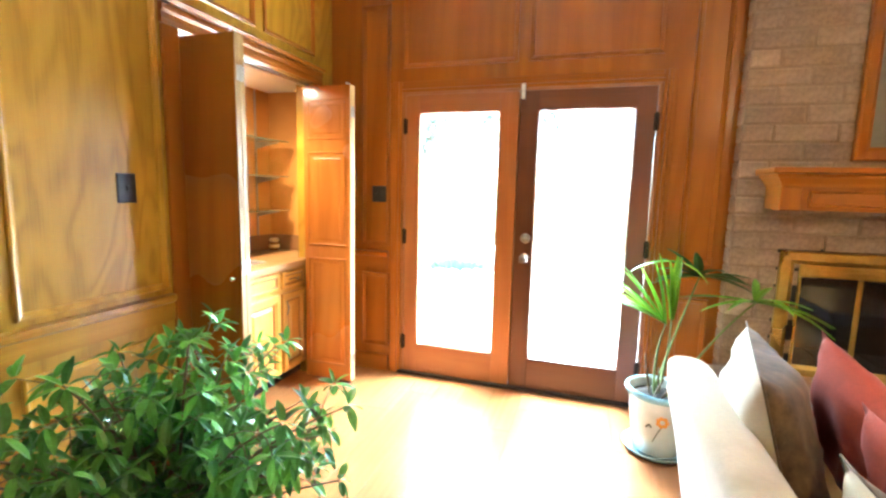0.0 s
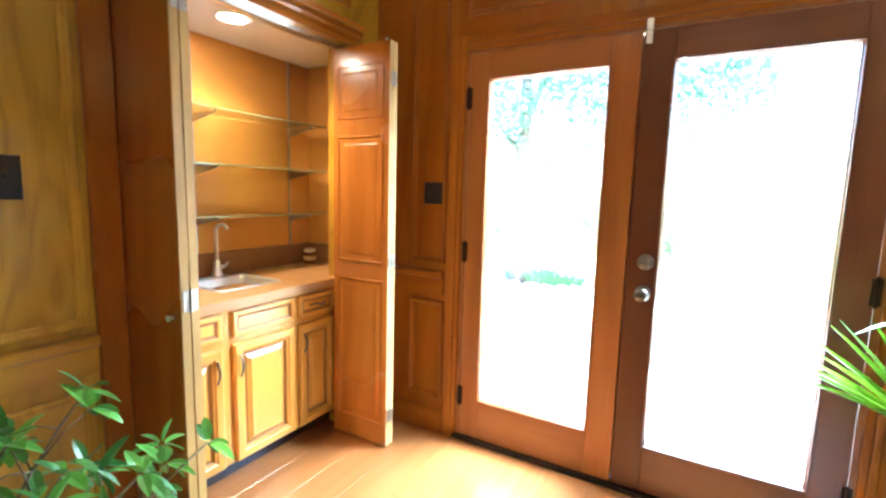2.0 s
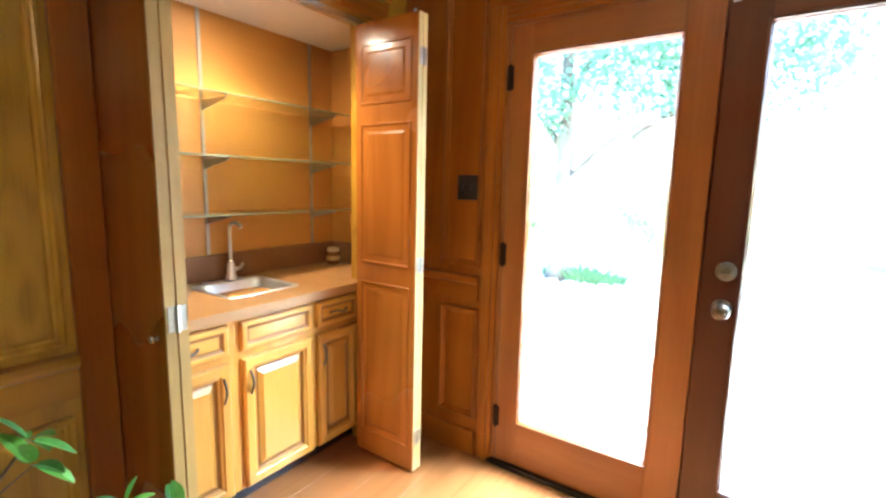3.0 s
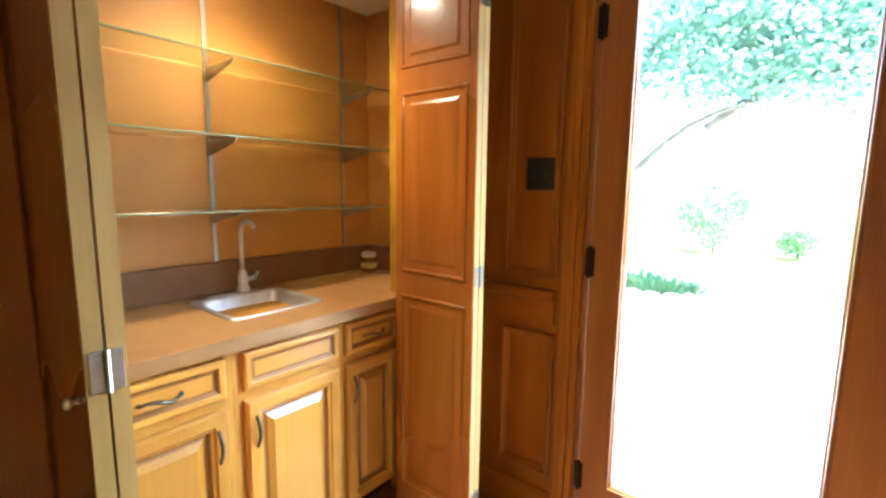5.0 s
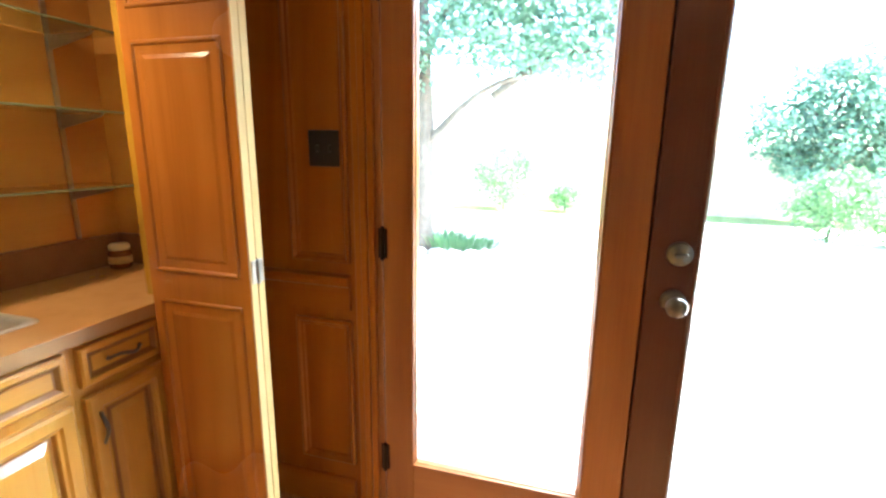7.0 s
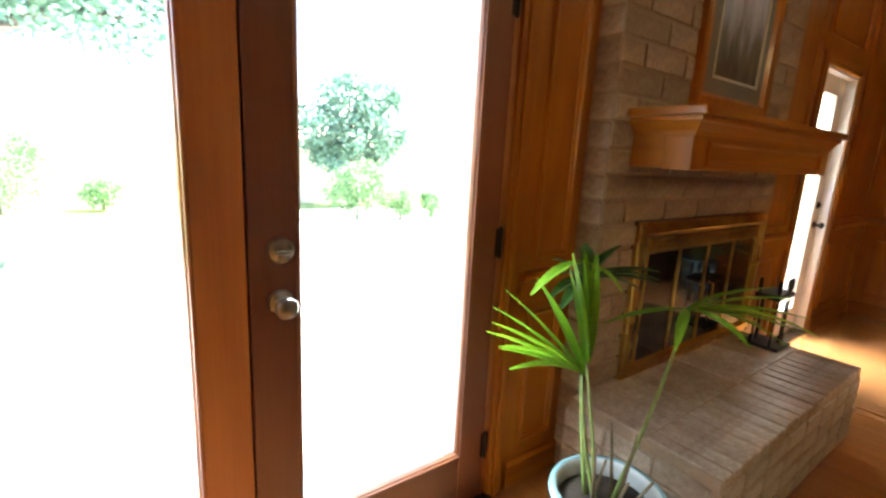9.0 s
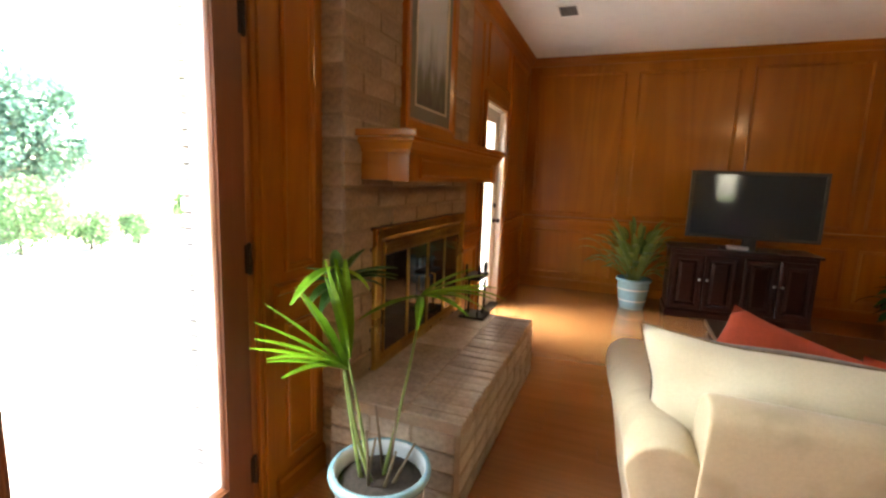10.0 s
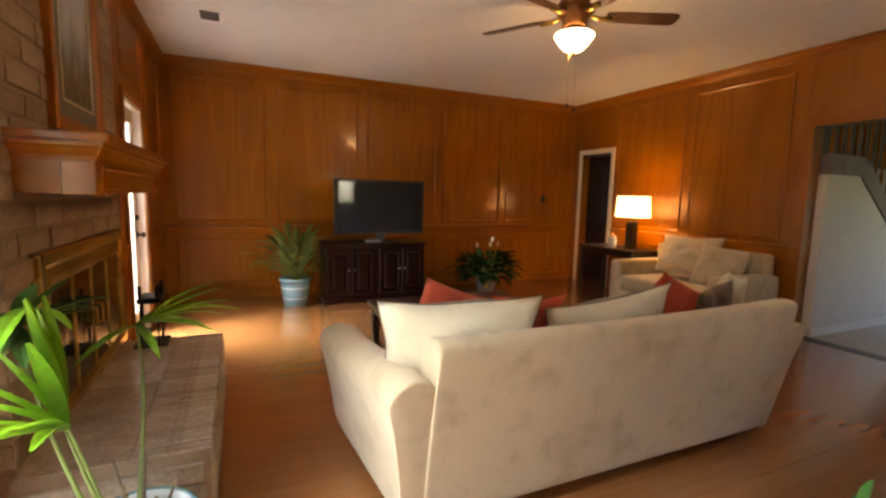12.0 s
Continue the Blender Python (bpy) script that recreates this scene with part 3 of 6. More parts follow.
def pull(parent, y, z, upright, length=0.10):
    """A cast bow pull with flared ends."""
    bm = bmesh.new()
    pts, rad = [], []
    for k in range(9):
        s = k / 8
        a = (s - 0.5) * length
        w = 0.022 + 0.020 * math.sin(math.pi * s)
        pts.append((-0.085 + w, y, z + a) if upright else (-0.085 + w, y + a, z + 0.006 * math.sin(2 * math.pi * s)))
        rad.append(0.0055 if k in (0, 8) else 0.0038 + 0.002 * math.sin(math.pi * s))
    tube(bm, pts, rad, 8)
    for a in (-0.5, 0.5):
        p = (-0.085 + 0.022, y, z + a * length) if upright else (-0.085 + 0.022, y + a * length, z)
        tube(bm, [(-0.085 + 0.018, p[1], p[2]), p], [0.007, 0.005], 8)
    part("pull", bm, PEWTER, parent, "dark pewter bow pull", True)


def bar_unit(y0, y1, d0, d1, label, knob_side, fake=False):
    unit = thing("bar_cabinet", label, "cabinet", group="cabinets of the bar")
    bm = bmesh.new()
    box(bm, -0.60, -0.105, y0, y1, 0.10, 0.832)
    part("body", bm, CAB_Z, unit)
    part("toe_kick", boxed(-0.60, -0.16, y0, y1, 0.0, 0.10), CHERRY, unit)
    bm = bmesh.new()
    box(bm, -0.105, -0.085, y0, d0 + 0.008, 0.10, 0.832)
    box(bm, -0.105, -0.085, d1 - 0.008, y1, 0.10, 0.832)
    for z0, z1 in ((0.10, 0.118), (0.648, 0.712), (0.80, 0.832)):
        box(bm, -0.105, -0.085, d0 + 0.008, d1 - 0.008, z0, z1)
    part("face_frame", bm, CAB_Z, unit)
    dr = part("drawer_front", rings(bmesh.new(), BF, d0, d1, 0.695, 0.812, DRAWER), CAB_Y, unit, "moulded drawer front")
    do = part("door", rings(bmesh.new(), BF, d0, d1, 0.105, 0.662, FRONT), CAB_Z, unit, "raised panel door")
    part("glazed_groove", rings(bmesh.new(), BF, d0, d1, 0.695, 0.812, [(0.0215, 0.0192), (0.025, 0.0160), (0.0305, 0.0108), (0.036, 0.0108)], False), GROOVE_BROWN, dr, "darker brown band in the moulding groove")
    part("glazed_groove", rings(bmesh.new(), BF, d0, d1, 0.105, 0.662, [(0.051, 0.0160), (0.0585, 0.0040), (0.0645, 0.0040), (0.070, 0.0080)], False), GROOVE_BROWN, do, "darker brown band in the panel groove")
    if not fake:
        pull(dr, (d0 + d1) / 2, 0.753, False)
    pull(do, d0 + 0.03 if knob_side < 0 else d1 - 0.03, 0.56, True)
    for z in (0.2, 0.56):
        yy = d1 - 0.001 if knob_side < 0 else d0 + 0.001
        part("hinge", boxed(-0.085, -0.079, yy - 0.006, yy + 0.012, z - 0.025, z + 0.025, bevel=0.002), BRASS, do)


bar_unit(-1.615, -0.945, -1.31, -0.972, "honey maple bar cabinet with drawer and door", 1)
bar_unit(-0.944, -0.556, -0.918, -0.572, "honey maple sink cabinet with a false drawer front", -1, True)
bar_unit(-0.555, 0.055, -0.540, -0.285, "narrow honey maple bar cabinet with drawer and door", -1)

SX0, SX1, SY0, SY1 = -0.515, -0.215, -0.865, -0.545
top = thing("bar_countertop", "tan laminate countertop with a sink cut-out", "countertop")
bm = bmesh.new()
for x0, x1, y0, y1 in ((-0.617, -0.045, -1.615, SY0), (-0.617, SX0, SY0, SY1), (SX1, -0.045, SY0, SY1), (-0.617, -0.045, SY1, 0.058)):
    box(bm, x0, x1, y0, y1, 0.834, 0.874)
part("slab", bm, LAMINATE, top)
part("splash", boxed(-0.618, -0.600, -1.615, 0.058, 0.875, 1.0, bevel=0.003), SPLASH, top, "dark brown laminate splashback")
part("splash", boxed(-0.599, -0.06, 0.042, 0.060, 0.875, 1.0, bevel=0.003), SPLASH, top, "dark brown laminate splashback")

sink = thing("bar_sink", "small square stainless steel bar sink", "sink")
bm = bmesh.new()


def rect_loop(bm, x0, x1, y0, y1, z, r, n=5):
    out = []
    for cx, cy, a0 in ((x1 - r, y1 - r, 0), (x0 + r, y1 - r, 90), (x0 + r, y0 + r, 180), (x1 - r, y0 + r, 270)):
        for k in range(n):
            a = radians(a0 + 90 * k / (n - 1))
            out.append(bm.verts.new((cx + r * math.cos(a), cy + r * math.sin(a), z)))
    return out


def bridge(bm, loops, cap=True):
    for a, b in zip(loops, loops[1:]):
        n = len(a)
        for k in range(n):
            bm.faces.new((a[k], a[(k + 1) % n], b[(k + 1) % n], b[k]))
    if cap:
        bm.faces.new(loops[-1])


loops = []
for inset, z, r in ((-0.02, 0.875, 0.03), (-0.018, 0.879, 0.03), (-0.004, 0.880, 0.03), (0.004, 0.876, 0.035), (0.008, 0.868, 0.04), (0.016, 0.76, 0.045), (0.03, 0.742, 0.05), (0.05, 0.738, 0.05)):
    loops.append(rect_loop(bm, SX0 + inset, SX1 - inset, SY0 + inset, SY1 - inset, z, r))
bridge(bm, loops)
part("basin", bm, BRUSHED, sink, "", True)
part("deck", boxed(-0.575, SX0 - 0.0205, -0.80, -0.60, 0.8745, 0.879, bevel=0.002), BRUSHED, sink)
part("drain", lathe(bmesh.new(), [(0.03, 0.7385), (0.03, 0.741), (0.02, 0.742), (0.003, 0.740)], 16, (-0.37, -0.70, 0)), NICKEL, sink, "", True)

faucet = thing("bar_faucet", "chrome gooseneck bar faucet behind the sink", "faucet", pose(-0.548, -0.665, 0.879))
part("base", lathe(bmesh.new(), [(0.028, 0.0), (0.028, 0.012), (0.02, 0.03), (0.018, 0.07), (0.013, 0.085), (0.01, 0.09)], 18), STEEL, faucet, "", True)
pts = [(0, 0, 0.085), (0, 0, 0.18), (0, 0, 0.245)]
for k in range(1, 10):
    a = math.pi * k / 9 * 0.88
    pts.append((0.038 - 0.038 * math.cos(a), 0.008 - 0.008 * math.cos(a), 0.245 + 0.036 * math.sin(a)))
part("spout", tube(bmesh.new(), pts, 0.0085, 12), STEEL, faucet, "", True)
bm = tube(bmesh.new(), [(0.0, 0.016, 0.045), (0.0, 0.05, 0.052)], [0.011, 0.009], 10)
tube(bm, [(0.0, 0.05, 0.052), (0.012, 0.058, 0.075)], [0.008, 0.005], 8)
part("lever", bm, STEEL, faucet, "", True)

for i, z in enumerate((1.205, 1.463, 1.73)):
    sh = thing("glass_shelf", "greenish glass shelf on metal brackets", "shelf", group="glass shelves of the bar")
    part("pane", boxed(-0.608, -0.378, -1.55, -0.02, z, z + 0.008, bevel=0.001), SHELF_GLASS, sh)
    part("polished_edge", boxed(-0.3775, -0.375, -1.55, -0.02, z + 0.0005, z + 0.0075, bevel=0.0008), EDGE_GLASS, sh, "pale green polished front edge")
for y in (-0.735, -0.105):
    st = thing("shelf_standard", "slotted metal shelf standard with brackets", "shelf bracket", group="shelf standards")
    bm = bmesh.new()
    box(bm, -0.6195, -0.612, y - 0.008, y + 0.008, 1.002, 2.125)
    for k in range(34):
        box(bm, -0.6125, -0.6105, y - 0.002, y + 0.002, 1.03 + k * 0.032, 1.045 + k * 0.032)
    part("channel", bm, ZINC, st)
    for z in (1.205, 1.463, 1.73):
        bm = bmesh.new()
        vs = [(-0.612, z - 0.055), (-0.60, z - 0.05), (-0.42, z - 0.012), (-0.40, z + 0.004), (-0.405, z - 0.002), (-0.612, z - 0.002)]
        a = [bm.verts.new((x, y - 0.003, zz)) for x, zz in vs]
        b = [bm.verts.new((x, y + 0.003, zz)) for x, zz in vs]
        for k in range(len(vs)):
            bm.faces.new((a[k], a[(k + 1) % 6], b[(k + 1) % 6], b[k]))
        bm.faces.new(a[::-1])
        bm.faces.new(b)
        part("bracket", bm, ZINC, st)

jar = thing("jar", "small amber glass jar with a cream lid", "jar", pose(-0.53, -0.02, 0.875))
part("body", lathe(bmesh.new(), [(0.03, 0.0), (0.037, 0.006), (0.04, 0.03), (0.04, 0.055), (0.034, 0.07), (0.03, 0.074)], 20), plain("amber_jar", (0.16, 0.06, 0.012), 0.15, 0, 0.1, 40, 0, 0.5), jar, "", True)
part("label", lathe(bmesh.new(), [(0.0402, 0.022), (0.0408, 0.022), (0.0408, 0.05), (0.0402, 0.05)], 20), plain("jar_label", (0.55, 0.38, 0.16), 0.6), jar, "tan paper label", True)
part("lid", lathe(bmesh.new(), [(0.034, 0.0745), (0.036, 0.078), (0.036, 0.092), (0.03, 0.098), (0.003, 0.099)], 20), plain("cream_lid", (0.6, 0.5, 0.32), 0.4), jar, "cream lid", True)
coins = thing("counter_bit", "small brass bits lying on the countertop", "coins", pose(-0.50, -0.16, 0.8745))
part("disc", lathe(bmesh.new(), [(0.010, 0.0), (0.010, 0.003), (0.003, 0.004)], 12), BRASS, coins)
part("disc", lathe(bmesh.new(), [(0.008, 0.0), (0.008, 0.003), (0.003, 0.004)], 12, (0.02, 0.02, 0)), BRASS, coins)

can = thing("recessed_light", "lit recessed downlight in the bar ceiling", "ceiling light", pose(-0.26, -0.74, 2.13))
part("trim_ring", lathe(bmesh.new(), [(0.085, 0.0), (0.085, -0.006), (0.07, -0.009), (0.062, -0.004), (0.06, -0.001)], 28), WHITE, can, "", True)
part("lens", lathe(bmesh.new(), [(0.060, -0.003), (0.058, -0.006), (0.03, -0.009), (0.003, -0.010)], 24), glow("downlight_lens", (1.0, 0.8, 0.55), 6.0), can, "glowing lens", True)


def bifold(y_face, sign, label, edge, x0=-0.036, x1=0.325):
    """Two narrow leaves folded flat against one another, standing out into the room."""
    pair = thing("bifold_door", label, "bifold door", group="bifold doors of the bar")
    for k in range(2):
        ya = y_face + sign * 0.031 * k
        yb = ya + sign * 0.029
        lo, hi = min(ya, yb), max(ya, yb)
        leaf = part("leaf", boxed(x0, x1, lo, hi, 0.012, 2.075, bevel=0.002), LEAF_Z, pair)
        if k == 0:
            f = ("y", y_face, -sign)
            for z0, z1 in ((0.12, 0.90), (0.985, 1.635), (1.715, 1.985)):
                part("panel", rings(bmesh.new(), f, x0 + 0.03, x1 - 0.03, z0, z1, [(0.0, 0.0005), (0.004, 0.005), (0.010, 0.005), (0.018, -0.004), (0.024, -0.004), (0.05, 0.003)]), LEAF_Z, leaf)
        part("edge_strip", boxed(x1, x1 + 0.004, lo + 0.001, hi - 0.001, 0.012, 2.075), edge, leaf, "bare pale wood edge")
        part("guide_pin", lathe(bmesh.new(), [(0.006, 2.075), (0.006, 2.09), (0.003, 2.092)], 8, (x1 - 0.03, (lo + hi) / 2, 0)), STEEL, leaf)
    for z in (0.18, 1.005, 1.9):
        bm = bmesh.new()
        ym = y_face + sign * 0.030
        box(bm, x1 + 0.004, x1 + 0.007, ym - 0.024, ym + 0.024, z - 0.034, z + 0.034, 0.001)
        tube(bm, [(x1 + 0.009, ym, z - 0.036), (x1 + 0.009, ym, z + 0.036)], 0.005, 8)
        part("hinge", bm, ZINC, pair, "pale metal hinge", False)
    return pair


bifold(-0.322, 1, "glossy orange oak bifold door, folded open beside the bar", PALE_Z)
left_pair = bifold(-1.312, -1, "glossy orange oak bifold door with knob, folded open beside the bar", DIMMED_EDGE_Z)
part("knob", disc_y(bmesh.new(), 0.285, -1.373, 0.95, [(0.006, 0.0), (0.004, 0.004), (0.004, 0.008), (0.009, 0.012), (0.010, 0.017), (0.006, 0.021), (0.002, 0.022)], 14), STEEL, left_pair, "small steel knob", True)


def switch_plate(face, u, v, w, h, gangs, label):
    sw = thing("switch_plate", label, "light switch", group="switch plates")
    part("plate", rings(bmesh.new(), face, u - w / 2, u + w / 2, v - h / 2, v + h / 2, [(0.0, 0.0), (0.001, 0.004), (0.006, 0.007)]), BLACK, sw)
    for g in range(gangs):
        c = u + (g - (gangs - 1) / 2) * 0.046
        part("toggle", rings(bmesh.new(), face, c - 0.005, c + 0.005, v - 0.011, v + 0.011, [(0.0, 0.007), (0.001, 0.013), (0.003, 0.015)]), BLACK, sw)


switch_plate(W_FACE, -1.662, 1.37, 0.085, 0.125, 1, "black single switch plate on the panelled wall")
switch_plate(N_FACE, 0.395, 1.354, 0.118, 0.118, 2, "black double switch plate beside the french doors")
switch_plate(E_FACE, -5.40, 1.34, 0.08, 0.125, 1, "dark switch plate on the far panelled wall")

# ---- fireplace ----
FX0, FX1, FY = 2.68, 4.35, -0.10
FF = ("y", FY, -1)
OX0, OX1, OZ = 3.03, 4.17, 0.96
bm = bmesh.new()
box(bm, FX0 + 0.004, OX0, FY - 0.001, -0.001, 0.0, CZ - 0.001)
box(bm, OX1, FX1 - 0.004, FY - 0.001, -0.001, 0.0, CZ - 0.001)
box(bm, OX0, OX1, FY - 0.001, -0.001, OZ + 0.02, CZ - 0.001)
breast = setting("chimney_breast", bm, MORTAR, "beige washed brick chimney breast up to the ceiling")
bm = bmesh.new()
box(bm, 2.624, 4.165, -0.691, FY - 0.002, 0.0, 0.388)
hearth = setting("hearth", bm, MORTAR, "raised brick hearth in front of the fireplace")
inner = setting("firebox", boxed(OX0, OX1, -0.02, -0.002, 0.39, OZ + 0.02), SOOT_AND_SHADE, "soot black firebox")

fire = thing("fireplace_insert", "brass fireplace surround with smoked glass doors", "fireplace")
bm = bmesh.new()
rings(bm, ("y", FY - 0.004, -1), 2.93, 4.255, 0.38, 1.105, [(0.0, 0.0), (0.0, 0.02), (0.008, 0.026), (0.05, 0.026), (0.058, 0.02), (0.07, 0.012), (0.078, 0.0)], False)
part("frame", bm, BRASS, fire, "tarnished brass frame")
part("back_plate", boxed(2.92, 4.27, FY - 0.004, FY + 0.006, 0.378, 1.12), BLACK, fire)
bm = bmesh.new()
box(bm, 3.03, 4.175, FY - 0.022, FY - 0.004, 0.962, 1.03, 0.004)
for k in range(3):
    box(bm, 3.03, 4.175, FY - 0.026, FY - 0.022, 0.975 + 0.022 * k, 0.988 + 0.022 * k, 0.002)
part("hood", bm, BRASS, fire, "ribbed brass hood")
for k in range(4):
    x0 = 3.032 + k * 0.285
    gd = part("glass_door", boxed(x0 + 0.012, x0 + 0.273, FY - 0.014, FY - 0.008, 0.41, 0.955), SMOKED, fire, "smoked glass door")
    part("door_edge", boxed(x0, x0 + 0.012, FY - 0.02, FY - 0.006, 0.40, 0.96, bevel=0.002), BRASS, gd)
    part("door_edge", boxed(x0 + 0.273, x0 + 0.284, FY - 0.02, FY - 0.006, 0.40, 0.96, bevel=0.002), BRASS, gd)
for x in (3.55, 3.65):
    part("door_handle", tube(bmesh.new(), [(x, FY - 0.02, 0.66), (x, FY - 0.045, 0.665), (x, FY - 0.045, 0.755), (x, FY - 0.02, 0.76)], 0.006, 8), BRASS, fire, "", True)

mantel = thing("mantel", "orange oak mantelpiece with crown moulding on brick", "mantel")
MX0, MX1 = 2.765, 4.33
part("shelf", boxed(MX0, MX1, -0.40, FY - 0.001, 1.52, 1.552, bevel=0.007, seg=2), OAK_X, mantel)
loops_m = [(0.022, 1.5195), (0.024, 1.505), (0.034, 1.498), (0.044, 1.482), (0.052, 1.470), (0.054, 1.455)]
bm = bmesh.new()
ls = []
for d, z in loops_m:
    ls.append([bm.verts.new(p) for p in ((MX0 + d, FY - 0.001, z), (MX0 + d, -0.40 + d, z), (MX1 - d, -0.40 + d, z), (MX1 - d, FY - 0.001, z))])
for a, b in zip(ls, ls[1:]):
    for k in range(3):
        bm.faces.new((a[k], a[k + 1], b[k + 1], b[k]))
part("crown", bm, OAK_X, mantel)
part("body", boxed(MX0 + 0.062, MX1 - 0.062, -0.335, FY - 0.001, 1.335, 1.46, bevel=0.002), OAK_X, mantel)
for a, b in ((MX0 + 0.056, MX0 + 0.15), (MX1 - 0.15, MX1 - 0.056)):
    part("pilaster", boxed(a, b, -0.343, -0.24, 1.332, 1.4545, bevel=0.003), OAK_Z, mantel)
part("panel_frame", rings(bmesh.new(), ("y", -0.335, -1), MX0 + 0.18, MX1 - 0.18, 1.35, 1.44, [(0, 0.0), (0.0, 0.008), (0.006, 0.01), (0.012, 0.004), (0.016, 0.0)], False), OAK_X, mantel)

pic = thing("picture", "tall framed landscape print over the mantel", "picture", pose(0, 0, 0))
PX0, PX1, PZ0, PZ1 = 3.20, 3.94, 1.60, 2.62
pf = ("y", FY - 0.012, -1)
part("frame", rings(bmesh.new(), pf, PX0, PX1, PZ0, PZ1, [(0, -0.008), (0, 0.022), (0.01, 0.03), (0.05, 0.024), (0.065, 0.012), (0.07, 0.008)], False), OAK_Z, pic, "orange oak frame")
part("mat", rings(bmesh.new(), pf, PX0 + 0.068, PX1 - 0.068, PZ0 + 0.068, PZ1 - 0.068, [(0, 0.008), (0.07, 0.008), (0.075, 0.010)], False), plain("grey_mat", (0.20, 0.19, 0.15), 0.8), pic, "grey-green mat")
part("fillet", rings(bmesh.new(), pf, PX0 + 0.135, PX1 - 0.135, PZ0 + 0.135, PZ1 - 0.135, [(0, 0.010), (0.0, 0.014), (0.012, 0.014), (0.014, 0.006)], False), plain("gilt_fillet", (0.62, 0.55, 0.40), 0.4), pic)


def print_mat():
    """A pale misty landscape: light sky, grey trees, dark foot."""
    m, nodes, links, bsdf = shader("landscape_print")
    mp = mapped(nodes, links, (1, 1, 1))
    sep = nodes.new("ShaderNodeSeparateXYZ")
    links.new(mp.outputs[0], sep.inputs[0])
    n = noise_tex(nodes, links, mapped(nodes, links, (14, 1, 4)).outputs[0], 1.0, 6, 0.6)
    k = nodes.new("ShaderNodeMath")
    k.operation = "MULTIPLY_ADD"
    k.inputs[1].default_value = 0.75
    links.new(n.outputs[0], k.inputs[0])
    h = nodes.new("ShaderNodeMapRange")
    h.inputs[1].default_value, h.inputs[2].default_value = 1.72, 2.5
    links.new(sep.outputs[2], h.inputs[0])
    links.new(h.outputs[0], k.inputs[2])
    r = ramp(nodes, [(0.42, (0.045, 0.05, 0.04)), (0.60, (0.13, 0.14, 0.12)), (0.78, (0.33, 0.36, 0.38)), (1.0, (0.48, 0.52, 0.56))])
    links.new(k.outputs[0], r.inputs[0])
    links.new(r.outputs[0], bsdf.inputs["Base Color"])
    bsdf.inputs["Roughness"].default_value = 0.5
    bsdf.inputs["Coat Weight"].default_value = 0.6
    bsdf.inputs["Coat Roughness"].default_value = 0.05
    return m


part("print", boxed(PX0 + 0.14, PX1 - 0.14, FY - 0.016, FY - 0.014, PZ0 + 0.14, PZ1 - 0.14), print_mat(), pic, "misty grey landscape print")

tools = thing("fireplace_tools", "black iron fireplace tool stand on the hearth", "fireplace tools", pose(4.05, -0.30, 0.397))
part("base", boxed(-0.10, 0.10, -0.09, 0.09, 0.0, 0.018, bevel=0.006), IRON, tools)
part("post", tube(bmesh.new(), [(0, 0.05, 0.018), (0, 0.05, 0.30)], 0.009, 8), IRON, tools)
part("rack", boxed(-0.11, 0.11, -0.06, 0.06, 0.275, 0.305, bevel=0.006), IRON, tools)
for x, y, tip in ((-0.085, -0.045, 0.012), (0.085, -0.045, 0.02), (-0.085, 0.045, 0.015), (0.03, -0.05, 0.012)):
    bm = tube(bmesh.new(), [(x, y, 0.02), (x, y, 0.26)], 0.005, 6)
    tube(bm, [(x, y, 0.30), (x, y, 0.33), (x, y, 0.375), (x, y, 0.385)], [0.006, 0.011, 0.010, 0.004], 8)
    box(bm, x - tip, x + tip, y - 0.006, y + 0.006, 0.018, 0.06, 0.002)
    part("tool", bm, IRON, tools, "", True)

# ---- plants ----
POTBLUE = plain("blue_glaze", (0.19, 0.34, 0.38), 0.22, 0, 0.12, 14, 0.06, 0.4, stain=(0.46, 0.50, 0.46))
POTPALE = plain("pale_glaze", (0.55, 0.60, 0.60), 0.2, 0, 0.08, 10, 0.05, 0.5, stain=(0.40, 0.36, 0.27))
SOIL = plain("soil", (0.03, 0.02, 0.013), 0.95, 0, 0.5, 60, 0.8)
STEM = plain("green_stem", (0.16, 0.22, 0.05), 0.5, 0, 0.2, 40, 0.1)
TWIG = plain("brown_twig", (0.14, 0.10, 0.05), 0.7, 0, 0.25, 60, 0.3)
PALM = leaf_mat("palm_leaf", (0.09, 0.22, 0.012), (0.20, 0.38, 0.02))
# Shade on the rear fan is put into this darker leaf colour.
PALM_SHADED = leaf_mat("shaded_palm_leaf", (0.03, 0.09, 0.02), (0.06, 0.14, 0.03))
UMBRELLA = leaf_mat("umbrella_leaf", (0.035, 0.13, 0.03), (0.17, 0.42, 0.06), 0.28)
LILY = leaf_mat("lily_leaf", (0.012, 0.05, 0.012), (0.03, 0.09, 0.02), 0.25)
DRAC = leaf_mat("variegated_leaf", (0.045, 0.11, 0.022), (0.30, 0.34, 0.08))


def blade(bm, base, way, length, width, droop=0.2, fold=0.25, seg=6, side=None):
    """One long leaf with a folded midrib that bends under its own weight."""
    way = Vector(way).normalized()
    side = (Vector(side) if side else way.cross(Vector((0, 0, 1)))).normalized()
    p, rows, d = Vector(base), [], way.copy()
    for k in range(seg + 1):
        s = k / seg
        w = width * (math.sin(math.pi * min(0.97, 0.12 + 0.88 * s)) ** 0.7) / 2
        nrm = side.cross(d).normalized()
        rows.append([bm.verts.new(p - side * w + nrm * w * fold), bm.verts.new(p), bm.verts.new(p + side * w + nrm * w * fold)])
        d = (d + Vector((0, 0, -droop / seg))).normalized()
        p = p + d * (length / seg)
    for a, b in zip(rows, rows[1:]):
        bm.faces.new((a[0], a[1], b[1], b[0]))
        bm.faces.new((a[1], a[2], b[2], b[1]))


